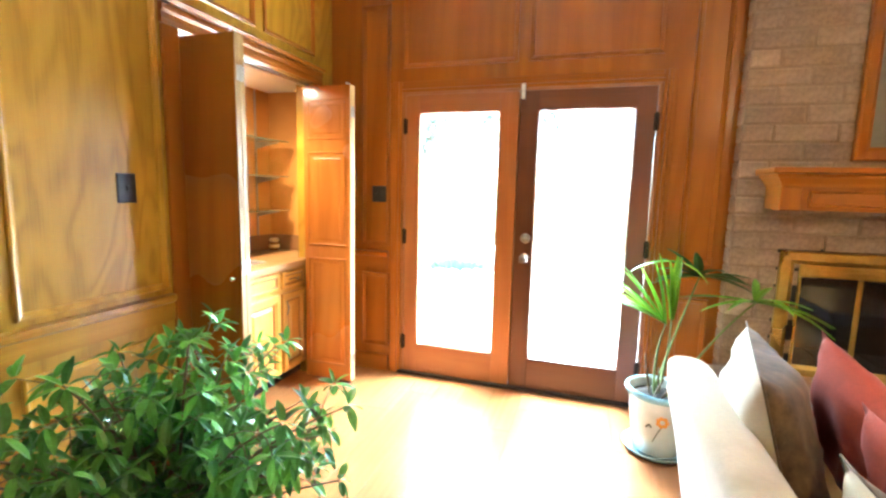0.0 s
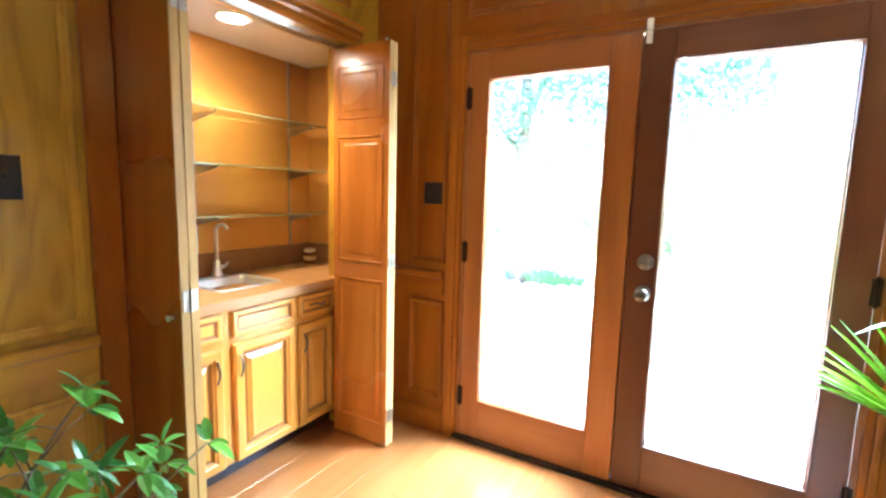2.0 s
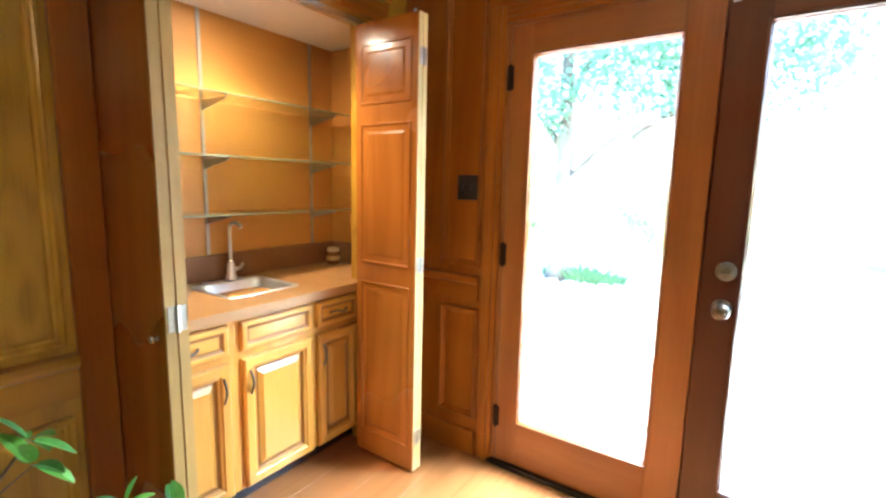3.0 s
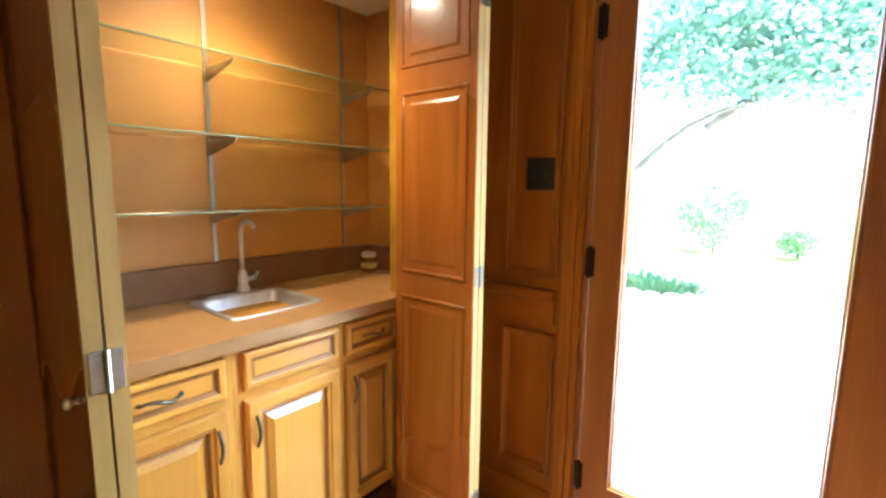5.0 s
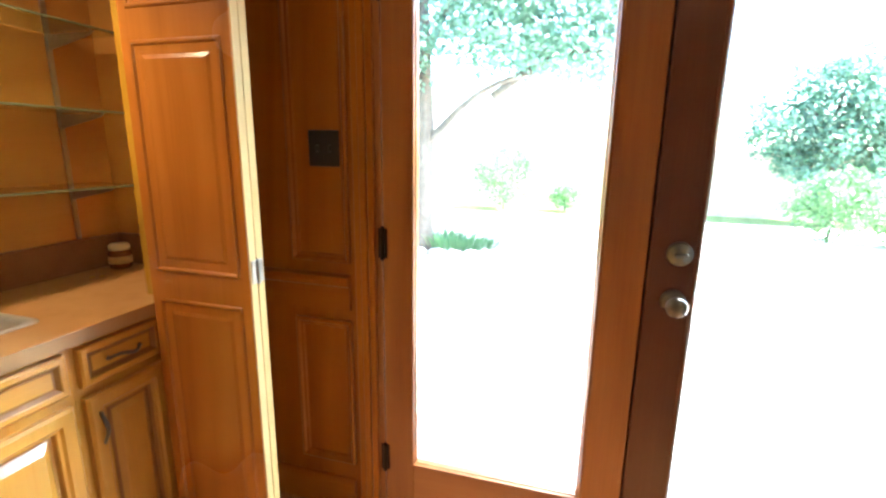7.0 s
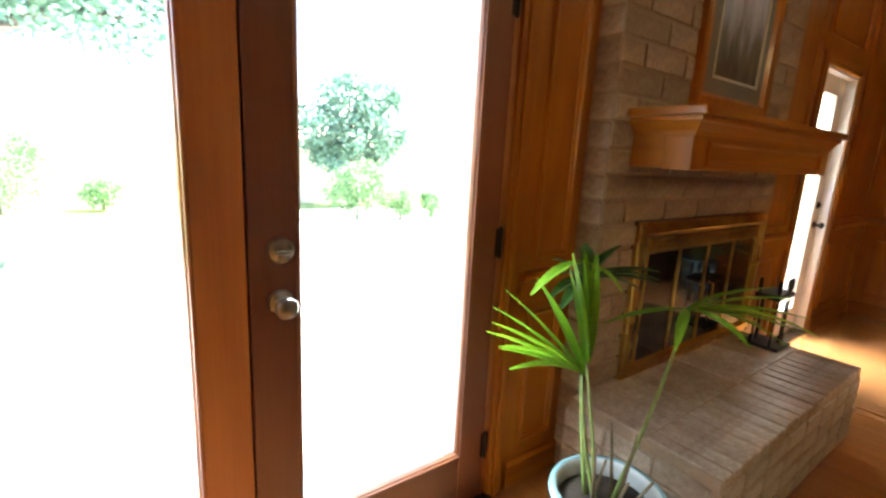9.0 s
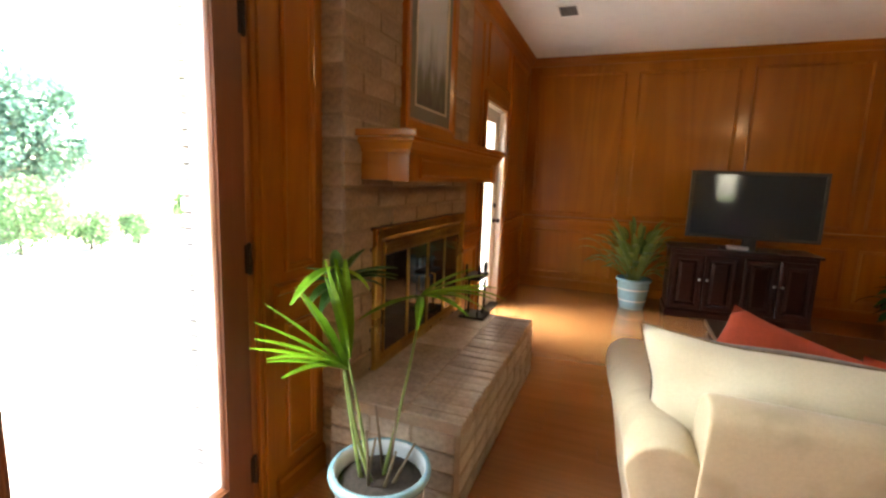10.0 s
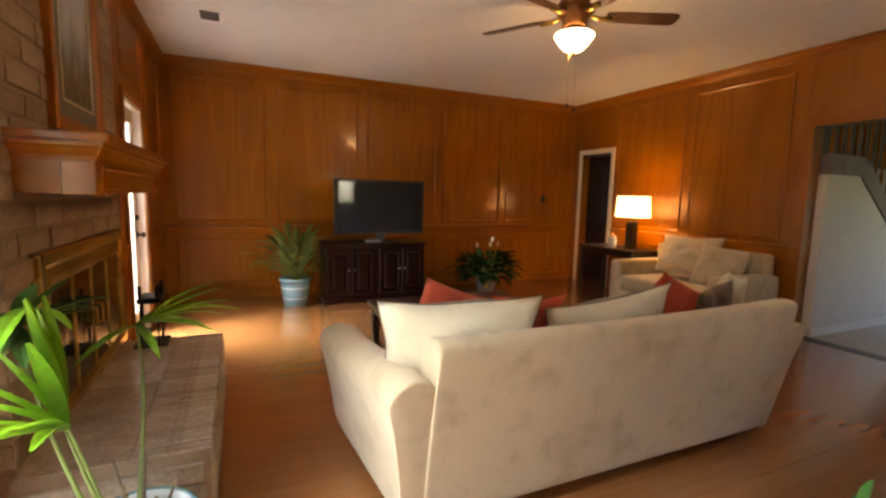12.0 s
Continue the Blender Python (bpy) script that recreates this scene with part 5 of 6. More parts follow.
lampo = thing("table_lamp", "lit table lamp with cream rectangular shade", "table lamp", pose(5.37, -5.64, 0.70))
part("foot", boxed(-0.075, 0.075, -0.055, 0.055, 0.0, 0.018, bevel=0.004), BLACK, lampo)
part("body", boxed(-0.06, 0.06, -0.042, 0.042, 0.018, 0.37, bevel=0.006, seg=2), ESPRESSO, lampo, "dark square column")
part("neck", tube(bmesh.new(), [(0, 0, 0.37), (0, 0, 0.46)], 0.008, 8), BRASS, lampo)


def shade_mat():
    m, nodes, links, bsdf = shader("lamp_shade_linen")
    bsdf.inputs["Base Color"].default_value = (0.85, 0.72, 0.50, 1)
    bsdf.inputs["Roughness"].default_value = 0.8
    n = noise_tex(nodes, links, mapped(nodes, links, (1, 1, 1)).outputs[0], 160, 3, 0.6)
    bump(nodes, links, n.outputs[0], bsdf, 0.2)
    bsdf.inputs["Emission Color"].default_value = (1.0, 0.72, 0.34, 1)
    bsdf.inputs["Emission Strength"].default_value = SHADE
    tr = nodes.new("ShaderNodeBsdfTranslucent")
    tr.inputs["Color"].default_value = (0.9, 0.72, 0.45, 1)
    ms = nodes.new("ShaderNodeMixShader")
    ms.inputs[0].default_value = 0.5
    links.new(bsdf.outputs[0], ms.inputs[1])
    links.new(tr.outputs[0], ms.inputs[2])
    links.new(ms.outputs[0], nodes["Material Output"].inputs["Surface"])
    return m


bm = bmesh.new()
lo_l, hi_l = rect_loop(bm, -0.21, 0.21, -0.12, 0.12, 0.43, 0.03), rect_loop(bm, -0.198, 0.198, -0.11, 0.11, 0.71, 0.03)
bridge(bm, [lo_l, hi_l], False)
part("shade", bm, shade_mat(), lampo, "glowing cream linen shade", True)
part("finial", lathe(bmesh.new(), [(0.006, 0.70), (0.012, 0.712), (0.004, 0.724)], 10), BRASS, lampo)
vase = thing("candle_jar", "small glass candle jar on the side table", "candle jar", pose(5.60, -5.54, 0.70))
part("glass", lathe(bmesh.new(), [(0.045, 0.0), (0.055, 0.02), (0.06, 0.09), (0.05, 0.14), (0.055, 0.155), (0.048, 0.15), (0.044, 0.1)], 20), plain("pale_glass", (0.5, 0.5, 0.48), 0.12, 0, 0.1, 20, 0, 0.6), vase, "", True)
part("flame_top", lathe(bmesh.new(), [(0.02, 0.15), (0.03, 0.165), (0.015, 0.19), (0.003, 0.20)], 12), plain("orange_petal", (0.6, 0.22, 0.04), 0.5), vase, "orange top", True)

love = thing("armchair", "wide beige upholstered armchair by the panelled wall", "armchair", pose(4.32, -5.40, 0.0))
part("base", boxed(-0.66, 0.66, -0.42, 0.40, 0.08, 0.30, bevel=0.03, seg=2), FABRIC, love)
swell(part("seat_cushion", boxed(-0.54, 0.54, -0.30, 0.44, 0.305, 0.47, bevel=0.04, seg=2), FABRIC, love), 1)
swell(part("back", boxed(-0.66, 0.66, -0.50, -0.28, 0.10, 0.84, bevel=0.05, seg=2), FABRIC, love), 1)
for x0, x1 in ((0.54, 0.75), (-0.75, -0.54)):
    swell(part("arm", boxed(x0, x1, -0.46, 0.42, 0.10, 0.64, bevel=0.06, seg=2), FABRIC, love), 1)
for x in (-0.62, 0.62):
    for y in (-0.42, 0.36):
        part("foot", lathe(bmesh.new(), [(0.02, 0.0), (0.03, 0.08), (0.03, 0.12)], 10, (x, y, 0)), ESPRESSO, love)
for x, w, z, roll, turn, seed in ((0.10, 0.84, 0.74, 3, -6, 12), (-0.36, 0.50, 0.66, -6, 8, 13)):
    bp = thing("back_pillow", "loose beige back pillow on the armchair", "pillow", pose(4.32 + x, -5.54 + 0.1 * (seed - 12), z, 20, roll, turn), "pillows on the armchair")
    part("cover", cushion(w, 0.46, 0.22, seed), FABRIC, bp, "", True)

# ---- ceiling fan ----
UP = 0.042
fan = thing("ceiling_fan", "five-blade dark wood ceiling fan with lit bowl", "ceiling fan", pose(3.55, -3.04, CZ))
part("canopy", lathe(bmesh.new(), [(0.08, 0.0), (0.078, -0.03), (0.05, -0.06), (0.02, -0.065)], 24), BRASS, fan, "", True)
part("rod", tube(bmesh.new(), [(0, 0, -0.06), (0, 0, -0.14 + UP)], 0.013, 10), BRASS, fan)
part("motor", lathe(bmesh.new(), [(0.03, -0.13 + UP), (0.10, -0.145 + UP), (0.13, -0.18 + UP), (0.135, -0.23 + UP), (0.11, -0.27 + UP), (0.09, -0.285 + UP), (0.085, -0.33 + UP), (0.06, -0.345 + UP)], 28), plain("bronze_motor", (0.18, 0.07, 0.025), 0.3, 0.9, 0.15, 40, 0.05), fan, "antique bronze motor housing", True)
BL = wood("fan_blade_wood", (0.028, 0.009, 0.004), (0.05, 0.016, 0.006), (0.07, 0.025, 0.010), "x", 0.35, 0.2)
for k in range(5):
    a = radians(31.6 + 72 * k)
    m4 = Matrix.Rotation(a, 4, "Z")
    bm = bmesh.new()
    outline = [(0.22, -0.05), (0.30, -0.06), (0.68, -0.07), (0.725, -0.06), (0.74, -0.03), (0.74, 0.03), (0.725, 0.06), (0.68, 0.07), (0.30, 0.06), (0.22, 0.05)]
    tilt = radians(-12)
    up = [bm.verts.new(m4 @ Vector((x, y * math.cos(tilt), -0.255 + UP + y * math.sin(tilt)))) for x, y in outline]
    dn = [bm.verts.new(v.co - Vector((0, 0, 0.007))) for v in up]
    bm.faces.new(up)
    bm.faces.new(dn[::-1])
    for i in range(len(up)):
        bm.faces.new((up[i], up[(i + 1) % 10], dn[(i + 1) % 10], dn[i]))
    bl = part("blade", bm, BL, fan)
    bm = tube(bmesh.new(), [m4 @ Vector(p) for p in ((0.10, 0, -0.25 + UP), (0.17, 0, -0.272 + UP), (0.26, 0, -0.268 + UP))], [0.012, 0.016, 0.022], 8)
    part("blade_iron", bm, BRASS, bl, "", True)
part("light_fitter", lathe(bmesh.new(), [(0.06, -0.345 + UP), (0.085, -0.36 + UP), (0.085, -0.385 + UP), (0.05, -0.39 + UP)], 24), BRASS, fan, "", True)
part("bowl", lathe(bmesh.new(), [(0.135, -0.385 + UP), (0.14, -0.395 + UP), (0.125, -0.42 + UP), (0.10, -0.455 + UP), (0.065, -0.49 + UP), (0.03, -0.505 + UP), (0.012, -0.508 + UP)], 28), glow("lit_bowl", (1.0, 0.74, 0.38), BOWL), fan, "glowing frosted glass bowl", True)
part("bowl_finial", lathe(bmesh.new(), [(0.015, -0.508 + UP), (0.018, -0.52 + UP), (0.006, -0.535 + UP)], 12), BRASS, fan, "", True)
for dx, z in ((0.02, -0.82), (-0.015, -0.85)):
    bm = tube(bmesh.new(), [(dx, dx, -0.39 + UP), (dx, dx, z)], 0.0015, 5)
    part("pull_chain", bm, BRASS, fan)
    part("pull_fob", lathe(bmesh.new(), [(0.004, z), (0.011, z - 0.01), (0.011, z - 0.022), (0.003, z - 0.032)], 10, (dx, dx, 0)), BLACK, fan, "", True)

GREYM = plain("grey_enamel", (0.42, 0.40, 0.38), 0.5)
vent = thing("ceiling_vent", "white framed grey louvred air vent in the ceiling", "air vent", pose(5.45, -0.62, CZ, -90, 0, 0))
part("frame", rings(bmesh.new(), ("y", 0, 1), -0.15, 0.15, -0.1, 0.1, [(0, 0.0), (0.0, 0.008), (0.02, 0.012), (0.025, 0.006)], False), WHITE, vent)
for k in range(7):
    z = -0.066 + k * 0.022
    part("slat", boxed(-0.125, 0.125, 0.002, 0.008, z - 0.003, z + 0.003), GREYM, vent)
# Black sheet behind the slats stands in for the shade inside the duct.
part("duct_shade_sheet", boxed(-0.126, 0.126, 0.0005, 0.0015, -0.076, 0.076), SOOT_AND_SHADE, vent)

# ---- hall with the stair, and the passage behind the doorway ----
TILE = plain("hall_tile", (0.50, 0.45, 0.39), 0.35, 0, 0.06, 9, 0.05, 0.2)
bm = bmesh.new()
# Unseen opening added in the west wall so that daylight reaches the hall.
for y0, y1, z0, z1 in ((-9.6, -9.2, -0.1, 3.4), (-9.2, -8.5, -0.1, 0.5), (-9.2, -8.5, 1.7, 3.4), (-8.5, SY - T, -0.1, 3.4)):
    box(bm, 1.0, 1.1, y0, y1, z0, z1)
box(bm, 1.1, 4.7, -9.7, -9.6, -0.1, 3.4)
box(bm, 4.6, 4.7, -9.6, SY - T, -0.1, 3.4)
setting("wall_hall", bm, HALLWALL, "plain pale painted hall walls")
hall_floor = setting("floor_hall", boxed(1.1, 4.6, -9.6, SY - T, -0.1, -0.008), MORTAR, "pale beige tile hall floor")
setting("threshold_hall", boxed(S0, S1, SY - T, SY, -0.1, 0.004), ESPRESSO, "dark wood threshold strip")
tagged(setting("ceiling_hall", boxed(1.0, 4.7, -9.7, SY - T, 3.4, 3.5), CEIL), "white hall ceiling")
stair = thing("staircase", "stair with white side wall, carpeted edge and wooden balusters", "staircase")
SXW = 3.42
bm = bmesh.new()
prof = [(-6.15, 0.0), (-6.15, 1.66), (-6.72, 1.66), (-8.9, 0.0)]
a = [bm.verts.new((SXW, y, z)) for y, z in prof]
b = [bm.verts.new((SXW + 0.1, y, z)) for y, z in prof]
bm.faces.new(a)
bm.faces.new(b[::-1])
for k in range(4):
    bm.faces.new((a[k], a[(k + 1) % 4], b[(k + 1) % 4], b[k]))
part("side_wall", bm, HALLWALL, stair, "white painted wall under the stair")
CARPET = plain("taupe_carpet", (0.20, 0.165, 0.13), 0.95, 0, 0.2, 120, 0.6, 0, 0.4)
bm = bmesh.new()
prof = [(-6.15, 1.66), (-6.15, 1.86), (-6.75, 1.86), (-8.95, 0.2), (-8.95, 0.0), (-8.9, 0.0), (-6.72, 1.66)]
a = [bm.verts.new((SXW - 0.02, y, z)) for y, z in prof]
b = [bm.verts.new((SXW + 0.12, y, z)) for y, z in prof]
bm.faces.new(a)
bm.faces.new(b[::-1])
for k in range(7):
    bm.faces.new((a[k], a[(k + 1) % 7], b[(k + 1) % 7], b[k]))
part("stringer", bm, CARPET, stair, "taupe carpeted stair edge")
for k in range(11):
    y = -6.75 - 0.2 * k
    z = 1.84 - 0.151 * k
    part("tread", boxed(SXW + 0.12, 4.55, y - 0.2, y, z - 0.16, z), CARPET, stair)
part("landing", boxed(SXW + 0.12, 4.6, -6.75, -6.16, 1.66, 1.85), CARPET, stair)
for k in range(16):
    y = -6.25 - 0.145 * k
    z = 1.86 - max(0.0, (-6.75 - y)) * 0.755
    bm = lathe(bmesh.new(), [(0.016, 0.0), (0.016, 0.18), (0.02, 0.2), (0.012, 0.24), (0.018, 0.45), (0.011, 0.62), (0.013, 0.86)], 8, (SXW + 0.05, y, z))
    part("baluster", bm, OAK_Z, stair, "", True)
part("handrail", tube(bmesh.new(), [(SXW + 0.05, -6.16, 2.74), (SXW + 0.05, -6.75, 2.74), (SXW + 0.05, -8.9, 1.1)], 0.03, 8), OAK_Y, stair, "", True)
part("baseboard", boxed(SXW - 0.014, SXW - 0.001, -8.85, -6.15, 0.0, 0.09, bevel=0.003), WHITE, stair, "white baseboard")
# Gloom behind the balusters is put into this wall's dark brown colour.
setting("wall_upper_landing", boxed(SXW + 0.6, SXW + 0.7, -9.6, SY - T, 1.86, 3.4), plain("dim_upper_wall", (0.10, 0.08, 0.06), 0.9), "wall behind the balusters, coloured dark brown for dimness")
outlet = thing("wall_outlet", "small white socket on the stair wall", "wall socket", pose(SXW - 0.001, -7.75, 0.32))
part("plate", boxed(-0.006, 0.0, -0.02, 0.02, -0.03, 0.03, bevel=0.002), WHITE, outlet)

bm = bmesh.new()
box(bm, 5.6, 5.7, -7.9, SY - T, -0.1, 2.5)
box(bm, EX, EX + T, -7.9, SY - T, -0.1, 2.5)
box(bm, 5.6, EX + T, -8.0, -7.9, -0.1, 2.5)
# The passage's dimness is carried by its darkened wall colour.
setting("wall_passage", bm, plain("darkened_passage_paint", (0.22, 0.17, 0.12), 0.85), "passage walls in a colour darkened for dimness")
setting("floor_passage", boxed(5.7, EX, -7.9, SY, -0.1, -0.001), FLOOR, "wood floor of the passage")
setting("ceiling_passage", boxed(5.6, EX + T, -8.0, SY - T, 2.5, 2.6), CEIL, "passage ceiling")
pd = tagged(new("door_3"), "dark brown panelled door standing in the passage", "door", kind="structure")
pd.matrix_basis = pose(6.90, -6.17, 0.0, 0, 0, 20)
dk = part("slab", boxed(-0.72, 0.0, -0.04, 0.0, 0.005, 2.05, bevel=0.003), CHERRY, pd)
for u0, u1 in ((-0.64, -0.39), (-0.33, -0.08)):
    for v0, v1 in ((0.15, 0.85), (1.0, 1.85)):
        part("panel", rings(bmesh.new(), ("y", 0.0005, 1), u0, u1, v0, v1, [(0, 0), (0.01, 0.006), (0.02, 0.001), (0.05, 0.008)]), CHERRY, dk)

# ---- garden ----
LAWN = plain("mown_lawn", (0.16, 0.22, 0.07), 0.95, 0, 0.3, 25, 0.5, stain=(0.22, 0.24, 0.10))
CONC = plain("patio_concrete", (0.60, 0.58, 0.54), 0.9, 0, 0.06, 18, 0.2, stain=(0.52, 0.50, 0.46))
setting("ground", boxed(-120, 130, NY + 0.02, 220, -0.4, -0.14), LAWN, "sunlit lawn reaching to the horizon")
setting("pavement", boxed(-2.2, 9.0, NY + 0.001, 9.4, -0.3, -0.10), CONC, "pale sunlit concrete patio and drive")
setting("ground_under", boxed(-120, 130, -150, NY + 0.02, -0.6, -0.3), LAWN)
bm = boxed(2.50, 4.42, NY, 0.60, -0.14, 4.2)
chim = setting("wall_chimney_outside", bm, OUTMORTAR, "pale brick outside of the chimney")
setting("roof", boxed(-1.0, 8.2, -10.5, 0.55, 3.55, 3.7), plain("shingle", (0.12, 0.10, 0.09), 0.95), "roof over the house")

BARK = plain("bark", (0.10, 0.092, 0.08), 0.95, 0, 0.3, 20, 0.8)
CROWN_L = leaf_mat("garden_tree_leaf", (0.075, 0.175, 0.12), (0.155, 0.28, 0.215), 0.45)
SHRUB_L = leaf_mat("shrub_leaf", (0.08, 0.18, 0.08), (0.17, 0.32, 0.14), 0.5)


def leaf_cloud(bm, centre, radius, n, size, r, squash=0.8):
    for _ in range(n):
        while True:
            v = Vector((r.uniform(-1, 1), r.uniform(-1, 1), r.uniform(-1, 1)))
            if 0.05 < v.length < 1:
                break
        v = v * (0.55 + 0.45 * v.length)
        p = Vector(centre) + Vector((v.x * radius, v.y * radius, v.z * radius * squash))
        d = Vector((r.uniform(-1, 1), r.uniform(-1, 1), r.uniform(-0.8, 0.5))).normalized()
        s = d.cross(Vector((r.uniform(-1, 1), r.uniform(-1, 1), 0.3))).normalized()
        L, w = size * r.uniform(0.7, 1.3), size * r.uniform(0.25, 0.4)
        q = [bm.verts.new(p), bm.verts.new(p + d * L * 0.5 + s * w), bm.verts.new(p + d * L), bm.verts.new(p + d * L * 0.5 - s * w)]
        bm.faces.new(q)


def tree(at, height, trunk_r, limbs, label, seed, clumps, leaf=0.10, name="tree"):
    r = random.Random(seed)
    t = thing(name, label, "tree", pose(*at))
    bm = bmesh.new()
    tube(bm, [(0, 0, -0.05), (0.02, 0, 0.12), (0.0, 0.02, 0.8), (0.04, 0, 1.8), (-0.02, 0.05, height * 0.6), (0.05, 0, height * 0.8)], [trunk_r * 1.5, trunk_r * 1.1, trunk_r, trunk_r * 0.9, trunk_r * 0.5, trunk_r * 0.2], 14)
    part("trunk", bm, BARK, t, "", True)
    for p in limbs:
        q = [Vector(p[0]).lerp(Vector(p[1]), s) + Vector((0, 0, 0.25 * math.sin(math.pi * s))) for s in [k / 6 for k in range(7)]]
        part("limb", tube(bmesh.new(), q, [0.07 * (1 - 0.75 * k / 6) for k in range(7)], 8), BARK, t, "", True)
    bm = bmesh.new()
    for c, rad, n in clumps:
        leaf_cloud(bm, c, rad, int(n * 1.5), leaf, r)
        for _ in range(10):
            w = Vector((r.uniform(-1, 1), r.uniform(-1, 1), r.uniform(-0.7, 0.9))).normalized()
            leaf_cloud(bm, Vector(c) + w * rad, rad * 0.45, n // 8, leaf, r)
    tagged(part("crown", bm, CROWN_L, t), kind="stuff")


tree((-0.95, 5.0, -0.12), 6.0, 0.15, (((0.0, 0, 1.45), (1.6, -0.1, 2.45)), ((0, 0, 2.0), (-1.4, 0.4, 3.2)), ((0, 0, 2.6), (0.6, 0.9, 4.0)), ((1.0, -0.05, 2.15), (2.6, 0.3, 2.7))),
     "leafy shade tree with a low side limb in the yard", 21,
     [((0.9, 0, 3.1), 0.85, 900), ((2.0, 0.1, 2.95), 0.75, 800), ((2.9, 0.3, 3.3), 0.7, 600), ((-0.8, 0.2, 3.4), 0.9, 700), ((0.2, 0.3, 4.3), 1.1, 900), ((1.6, 0.2, 4.2), 1.1, 900), ((-0.3, -0.4, 2.75), 0.55, 350), ((3.4, 0.5, 4.1), 0.9, 500)])
tree((6.3, 10.2, -0.12), 4.0, 0.08, (((0, 0, 1.5), (0.7, 0, 2.6)), ((0, 0, 1.6), (-0.7, 0.1, 2.4))), "thin drooping garden tree by the fence", 22,
     [((0, 0, 1.9), 0.8, 700), ((0.7, 0, 2.3), 0.7, 500), ((-0.9, 0, 2.0), 0.7, 450), ((0.2, 0, 3.0), 0.6, 350), ((-0.5, 0, 1.3), 0.55, 350), ((0.6, 0, 1.3), 0.5, 300), ((-0.6, 0, 2.9), 0.5, 250), ((1.25, 0, 1.75), 0.5, 320), ((1.15, 0, 2.9), 0.45, 220)], 0.12)


def shrub(at, rad, n, label, seed, tall=0.85):
    r = random.Random(seed)
    s = thing("shrub", label, "shrub", pose(*at), "shrubs of the yard")
    part("stem", tube(bmesh.new(), [(0, 0, 0), (0, 0, rad * 0.7)], [0.03, 0.015], 6), BARK, s)
    bm = bmesh.new()
    leaf_cloud(bm, (0, 0, rad * tall), rad * 0.95, n, 0.075, r, tall)
    for _ in range(14):
        w = Vector((r.uniform(-1, 1), r.uniform(-1, 1), r.uniform(-0.3, 1))).normalized()
        leaf_cloud(bm, Vector((0, 0, rad * tall)) + w * rad * 0.8, rad * 0.3, n // 12, 0.07, r)
    tagged(part("foliage", bm, SHRUB_L, s), kind="stuff")


shrub((5.35, 7.7, -0.10), 0.70, 2300, "round clipped green shrub at the patio edge", 31)
shrub((6.25, 7.45, -0.10), 0.40, 900, "small round green shrub", 32)
shrub((7.1, 7.45, -0.10), 0.36, 700, "small round green shrub", 33)
shrub((10.0, 9.3, -0.12), 0.55, 1100, "round green shrub at the far side of the yard", 39)
shrub((-0.5, 10.1, -0.12), 0.86, 1800, "loose green shrub before the fence", 34, 1.0)
shrub((1.0, 10.4, -0.12), 0.4, 500, "low green shrub before the fence", 35)
shrub((-3.2, 10.4, -0.12), 0.6, 700, "loose green shrub before the fence", 36)
shrub((7.0, 1.9, -0.10), 0.55, 900, "green shrub outside the patio door", 37, 1.3)
shrub((8.0, 3.2, -0.10), 0.7, 900, "green shrub outside the patio door", 38, 1.3)
r0 = random.Random(41)
gr = thing("ornamental_grass", "low bright green grass clump beneath the tree", "grass clump", pose(-0.55, 5.25, -0.12))
bm = bmesh.new()
for k in range(900):
    a, d = r0.uniform(0, 6.28), 0.75 * math.sqrt(r0.random())
    w = Vector((math.cos(a) * 0.5, math.sin(a) * 0.5, 1.0 + r0.random()))
    blade(bm, (d * math.cos(a), d * math.sin(a) * 0.5, 0), w, r0.uniform(0.2, 0.38), 0.014, 0.9, 0.2, 3)
tagged(part("blades", bm, SHRUB_L, gr), kind="stuff")
STONE = brick_mat("garden_stone", (0.32, 0.30, 0.27), (0.42, 0.40, 0.37), (0.52, 0.50, 0.46))
for k in range(13):
    a = radians(180 + 180 * k / 12)
    bm = bmesh.new()
    bmesh.ops.create_icosphere(bm, subdivisions=2, radius=0.12)
    for v in bm.verts:
        v.co *= 1 + 0.35 * noise.noise(v.co * 9 + Vector((k, 0, 0)))
        v.co.z *= 0.6
    st = thing("edging_stone", "rough grey edging stone round the tree bed", "stone", pose(-0.6 + 0.95 * math.cos(a), 5.2 + 0.62 * math.sin(a), -0.07, 0, 0, 40 * k), "edging stones of the tree bed")
    part("stone", bm, STONE, st, "", True)
FENCE = plain("weathered_fence", (0.42, 0.38, 0.33), 0.9, 0, 0.2, 14, 0.4)
fence = thing("fence", "weathered grey board fence at the end of the yard", "fence")
board_me = mesh_of("fence_board", boxed(-0.07, 0.07, -0.012, 0.012, 0.0, 1.55, bevel=0.004), FENCE)
for k in range(110):
    x = -6.5 + 0.148 * k
    fb = new("board", board_me)
    fb.parent = fence
    fb.location = (x, 11.0, -0.13)
for z in (0.25, 1.2):
    part("rail", boxed(-6.6, 9.8, 11.014, 11.06, z, z + 0.09), FENCE, fence)

# ---- bricks, tiles and planks ----


def brick_mesh(name, w, h, d, material, seed):
    r = random.Random(seed)
    bm = boxed(-w / 2, w / 2, -d / 2, d / 2, -h / 2, h / 2, bevel=0.005)
    for v in bm.verts:
        v.co += Vector((r.uniform(-1, 1) * 0.002, r.uniform(-1, 1) * 0.0015, r.uniform(-1, 1) * 0.002))
    return mesh_of(name, bm, material)


def lay(parent, me, at, turn=0.0):
    b = new("brick", me)
    b.parent = parent
    b.matrix_basis = pose(*at, 0, 0, turn)
    return b


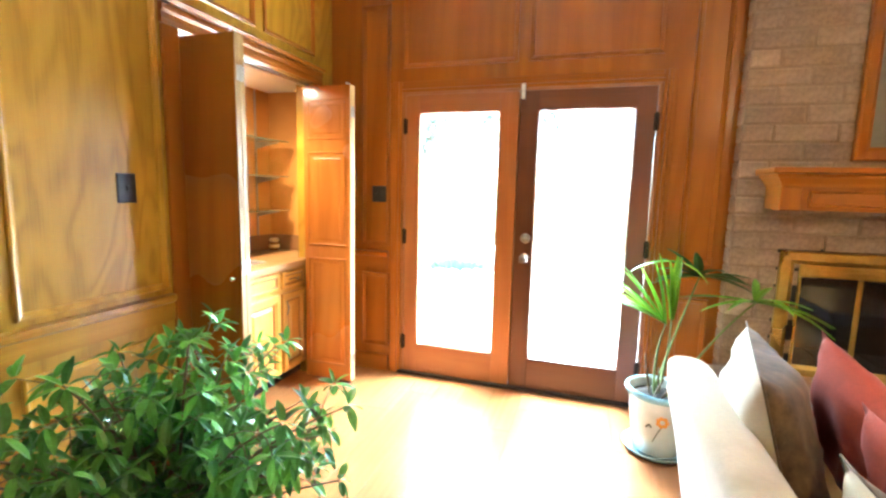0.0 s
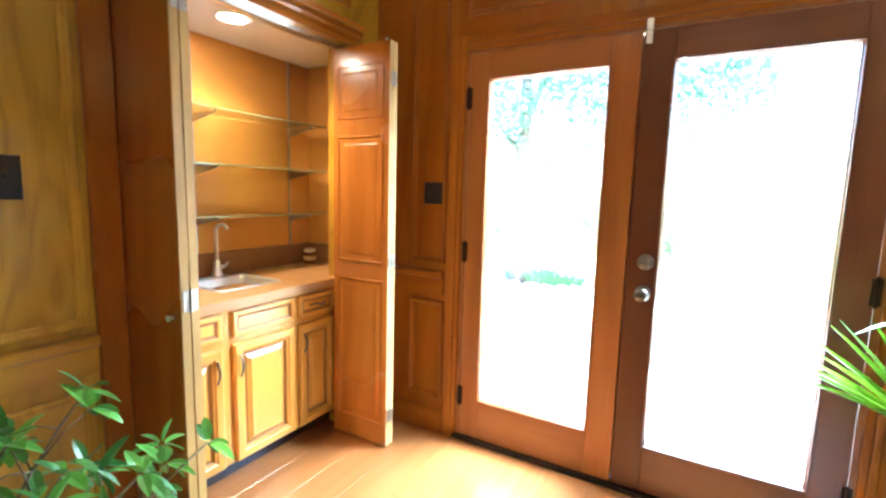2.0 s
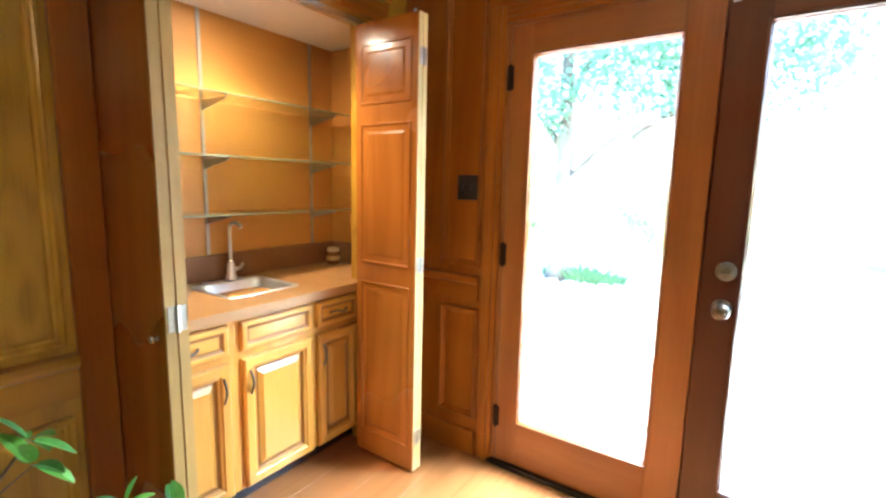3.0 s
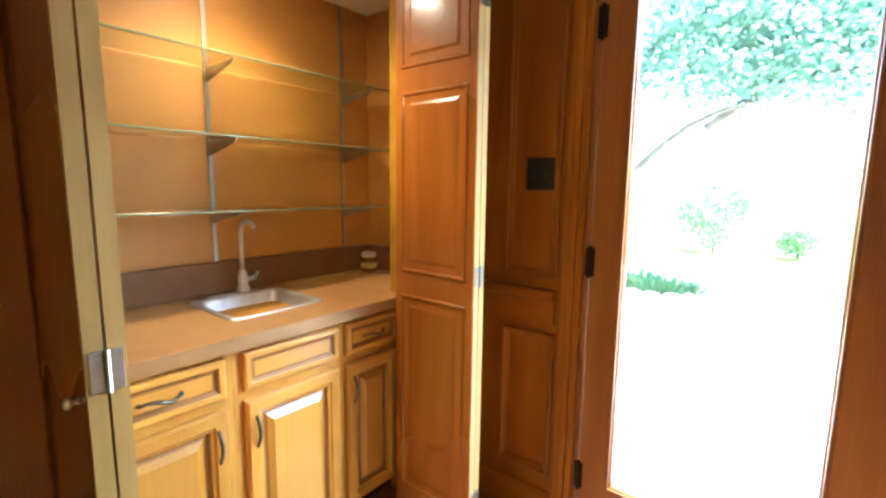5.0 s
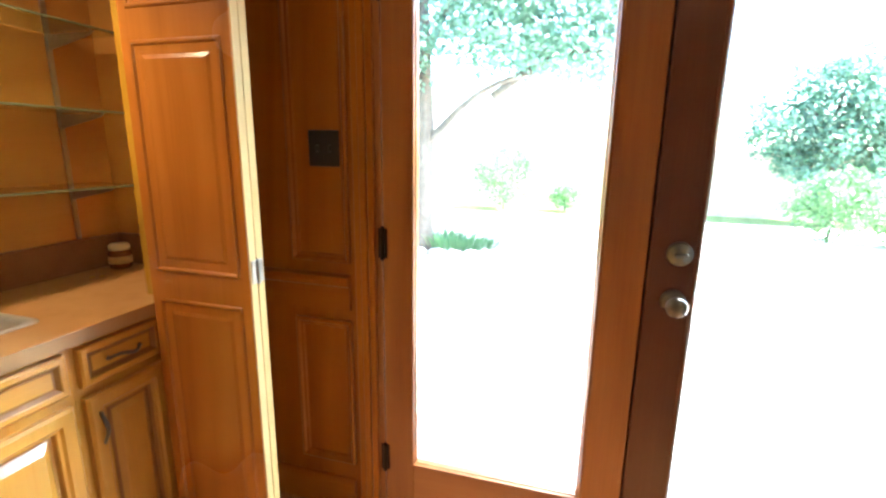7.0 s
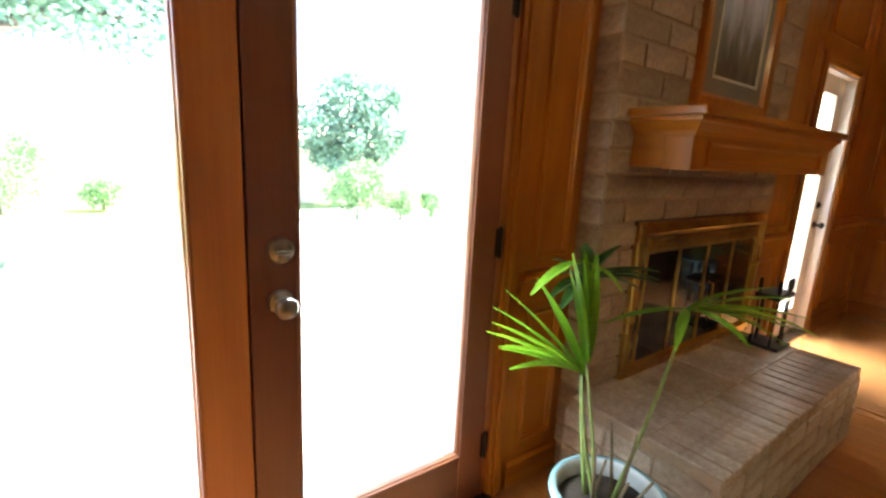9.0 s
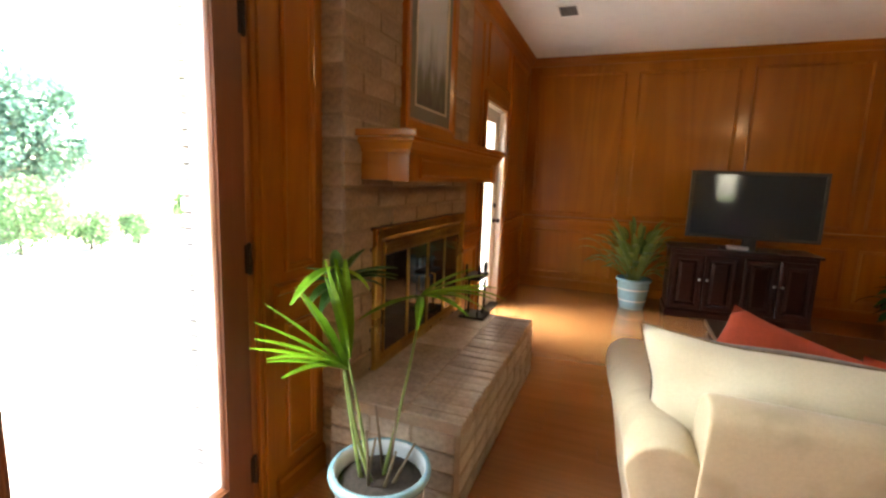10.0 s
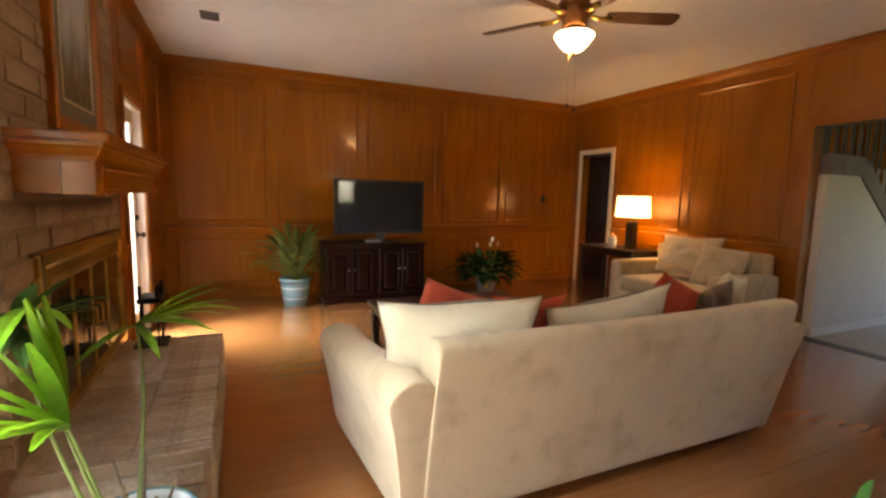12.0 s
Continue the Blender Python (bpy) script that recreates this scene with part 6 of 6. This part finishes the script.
rb = random.Random(7)
full = [brick_mesh("brick", 0.288, 0.088, 0.03, BRICK, s) for s in range(5)]
half = [brick_mesh("brick", 0.138, 0.088, 0.03, BRICK, s + 20) for s in range(3)]
pitch, course = 0.300, 0.100
row = 0
z = 0.05
while z < CZ - 0.03:
    x = FX0
    first = True
    while x < FX1 - 0.06:
        w = 0.15 if (first and row % 2) else pitch
        if x + w > FX1 + 0.01:
            w = 0.15
        first = False
        c = x + w / 2
        blocked = OX0 - 0.05 < c < OX1 + 0.05 and z < OZ + 0.04
        if not blocked:
            lay(breast, rb.choice(half if w < 0.2 else full), (c, FY + 0.008 + rb.uniform(-0.003, 0.003), z))
        x += w
    row += 1
    z += course
for k in range(28):
    lay(breast, half[k % 3], (FX0 + 0.014, FY + 0.07, 0.05 + 0.1 * k), 90)
    lay(breast, half[(k + 1) % 3], (FX1 - 0.014, FY + 0.07, 0.05 + 0.1 * k), 90)
# hearth: soldier bricks on the top, courses on the sides
cap = [brick_mesh("brick", 0.068, 0.055, 0.262, HEARTH, s + 60) for s in range(5)]
for i in range(20):
    lay(hearth, cap[i % 5], (2.663 + i * 0.0768, -0.561, 0.3655 + rb.uniform(-0.002, 0.002)))
for i in range(4):
    part("slab", boxed(2.630 + i * 0.3845, 3.0105 + i * 0.3845, -0.426, FY - 0.008, 0.35, 0.3925, bevel=0.004), HEARTH, hearth)
side_b = [brick_mesh("brick", 0.186, 0.075, 0.03, HEARTH_SIDE, s + 80) for s in range(4)]
for rrow in range(4):
    for i in range(8):
        x = 2.72 + i * 0.196
        lay(hearth, side_b[(i + rrow) % 4], (x, -0.681, 0.042 + rrow * 0.087))
    for j in range(3):
        lay(hearth, side_b[(j + rrow) % 4], (2.628, -0.575 + j * 0.197, 0.042 + rrow * 0.087), 90)
        lay(hearth, side_b[(j + rrow + 1) % 4], (4.161, -0.575 + j * 0.197, 0.042 + rrow * 0.087), 90)
# outside chimney, west face and corner
outb = [brick_mesh("brick", 0.165, 0.058, 0.03, OUTBRICK, s + 100) for s in range(4)]
for rrow in range(40):
    for j in range(2):
        lay(chim, outb[(j + rrow) % 4], (2.495, 0.34 + j * 0.175, -0.06 + rrow * 0.07), 90)
    for i in range(4):
        lay(chim, outb[(i + rrow) % 4], (2.59 + i * 0.176, 0.607, -0.06 + rrow * 0.07))
tile_me = mesh_of("tile", boxed(-0.147, 0.147, -0.147, 0.147, -0.008, 0.0, bevel=0.002), TILE)
for i in range(9):
    for j in range(11):
        tl = new("tile", tile_me)
        tl.parent = hall_floor
        tl.location = (1.26 + 0.3 * i, SY - T - 0.16 - 0.3 * j, 0.0)
# laminate planks
PW, PL = 0.19, 1.2
planks = {}
rp = random.Random(9)


def plank_mesh(length):
    key = round(length, 2)
    if key not in planks:
        planks[key] = mesh_of("plank", boxed(-PW / 2 + 0.0003, PW / 2 - 0.0003, -key / 2 + 0.0003, key / 2 - 0.0003, -0.011, 0.0, bevel=0.0005), FLOOR)
    return planks[key]


i = 0
x = PW / 2
while x < EX:
    y = 0.0 - (0.3 + 0.3 * (i * 7 % 4))
    seg = [(0.0, y)]
    while y > SY:
        seg.append((y, max(SY, y - PL)))
        y -= PL
    for a, b in seg:
        if a - b > 0.02:
            p = new("plank", plank_mesh(a - b))
            p.parent = slab
            p.location = (x, (a + b) / 2, 0.0)
    x += PW
    i += 1
for k in range(5):
    p = new("plank", plank_mesh(1.5))
    p.parent = slab
    p.location = (-0.03 - PW * k - PW / 2 + 0.03, -0.79, 0.0)
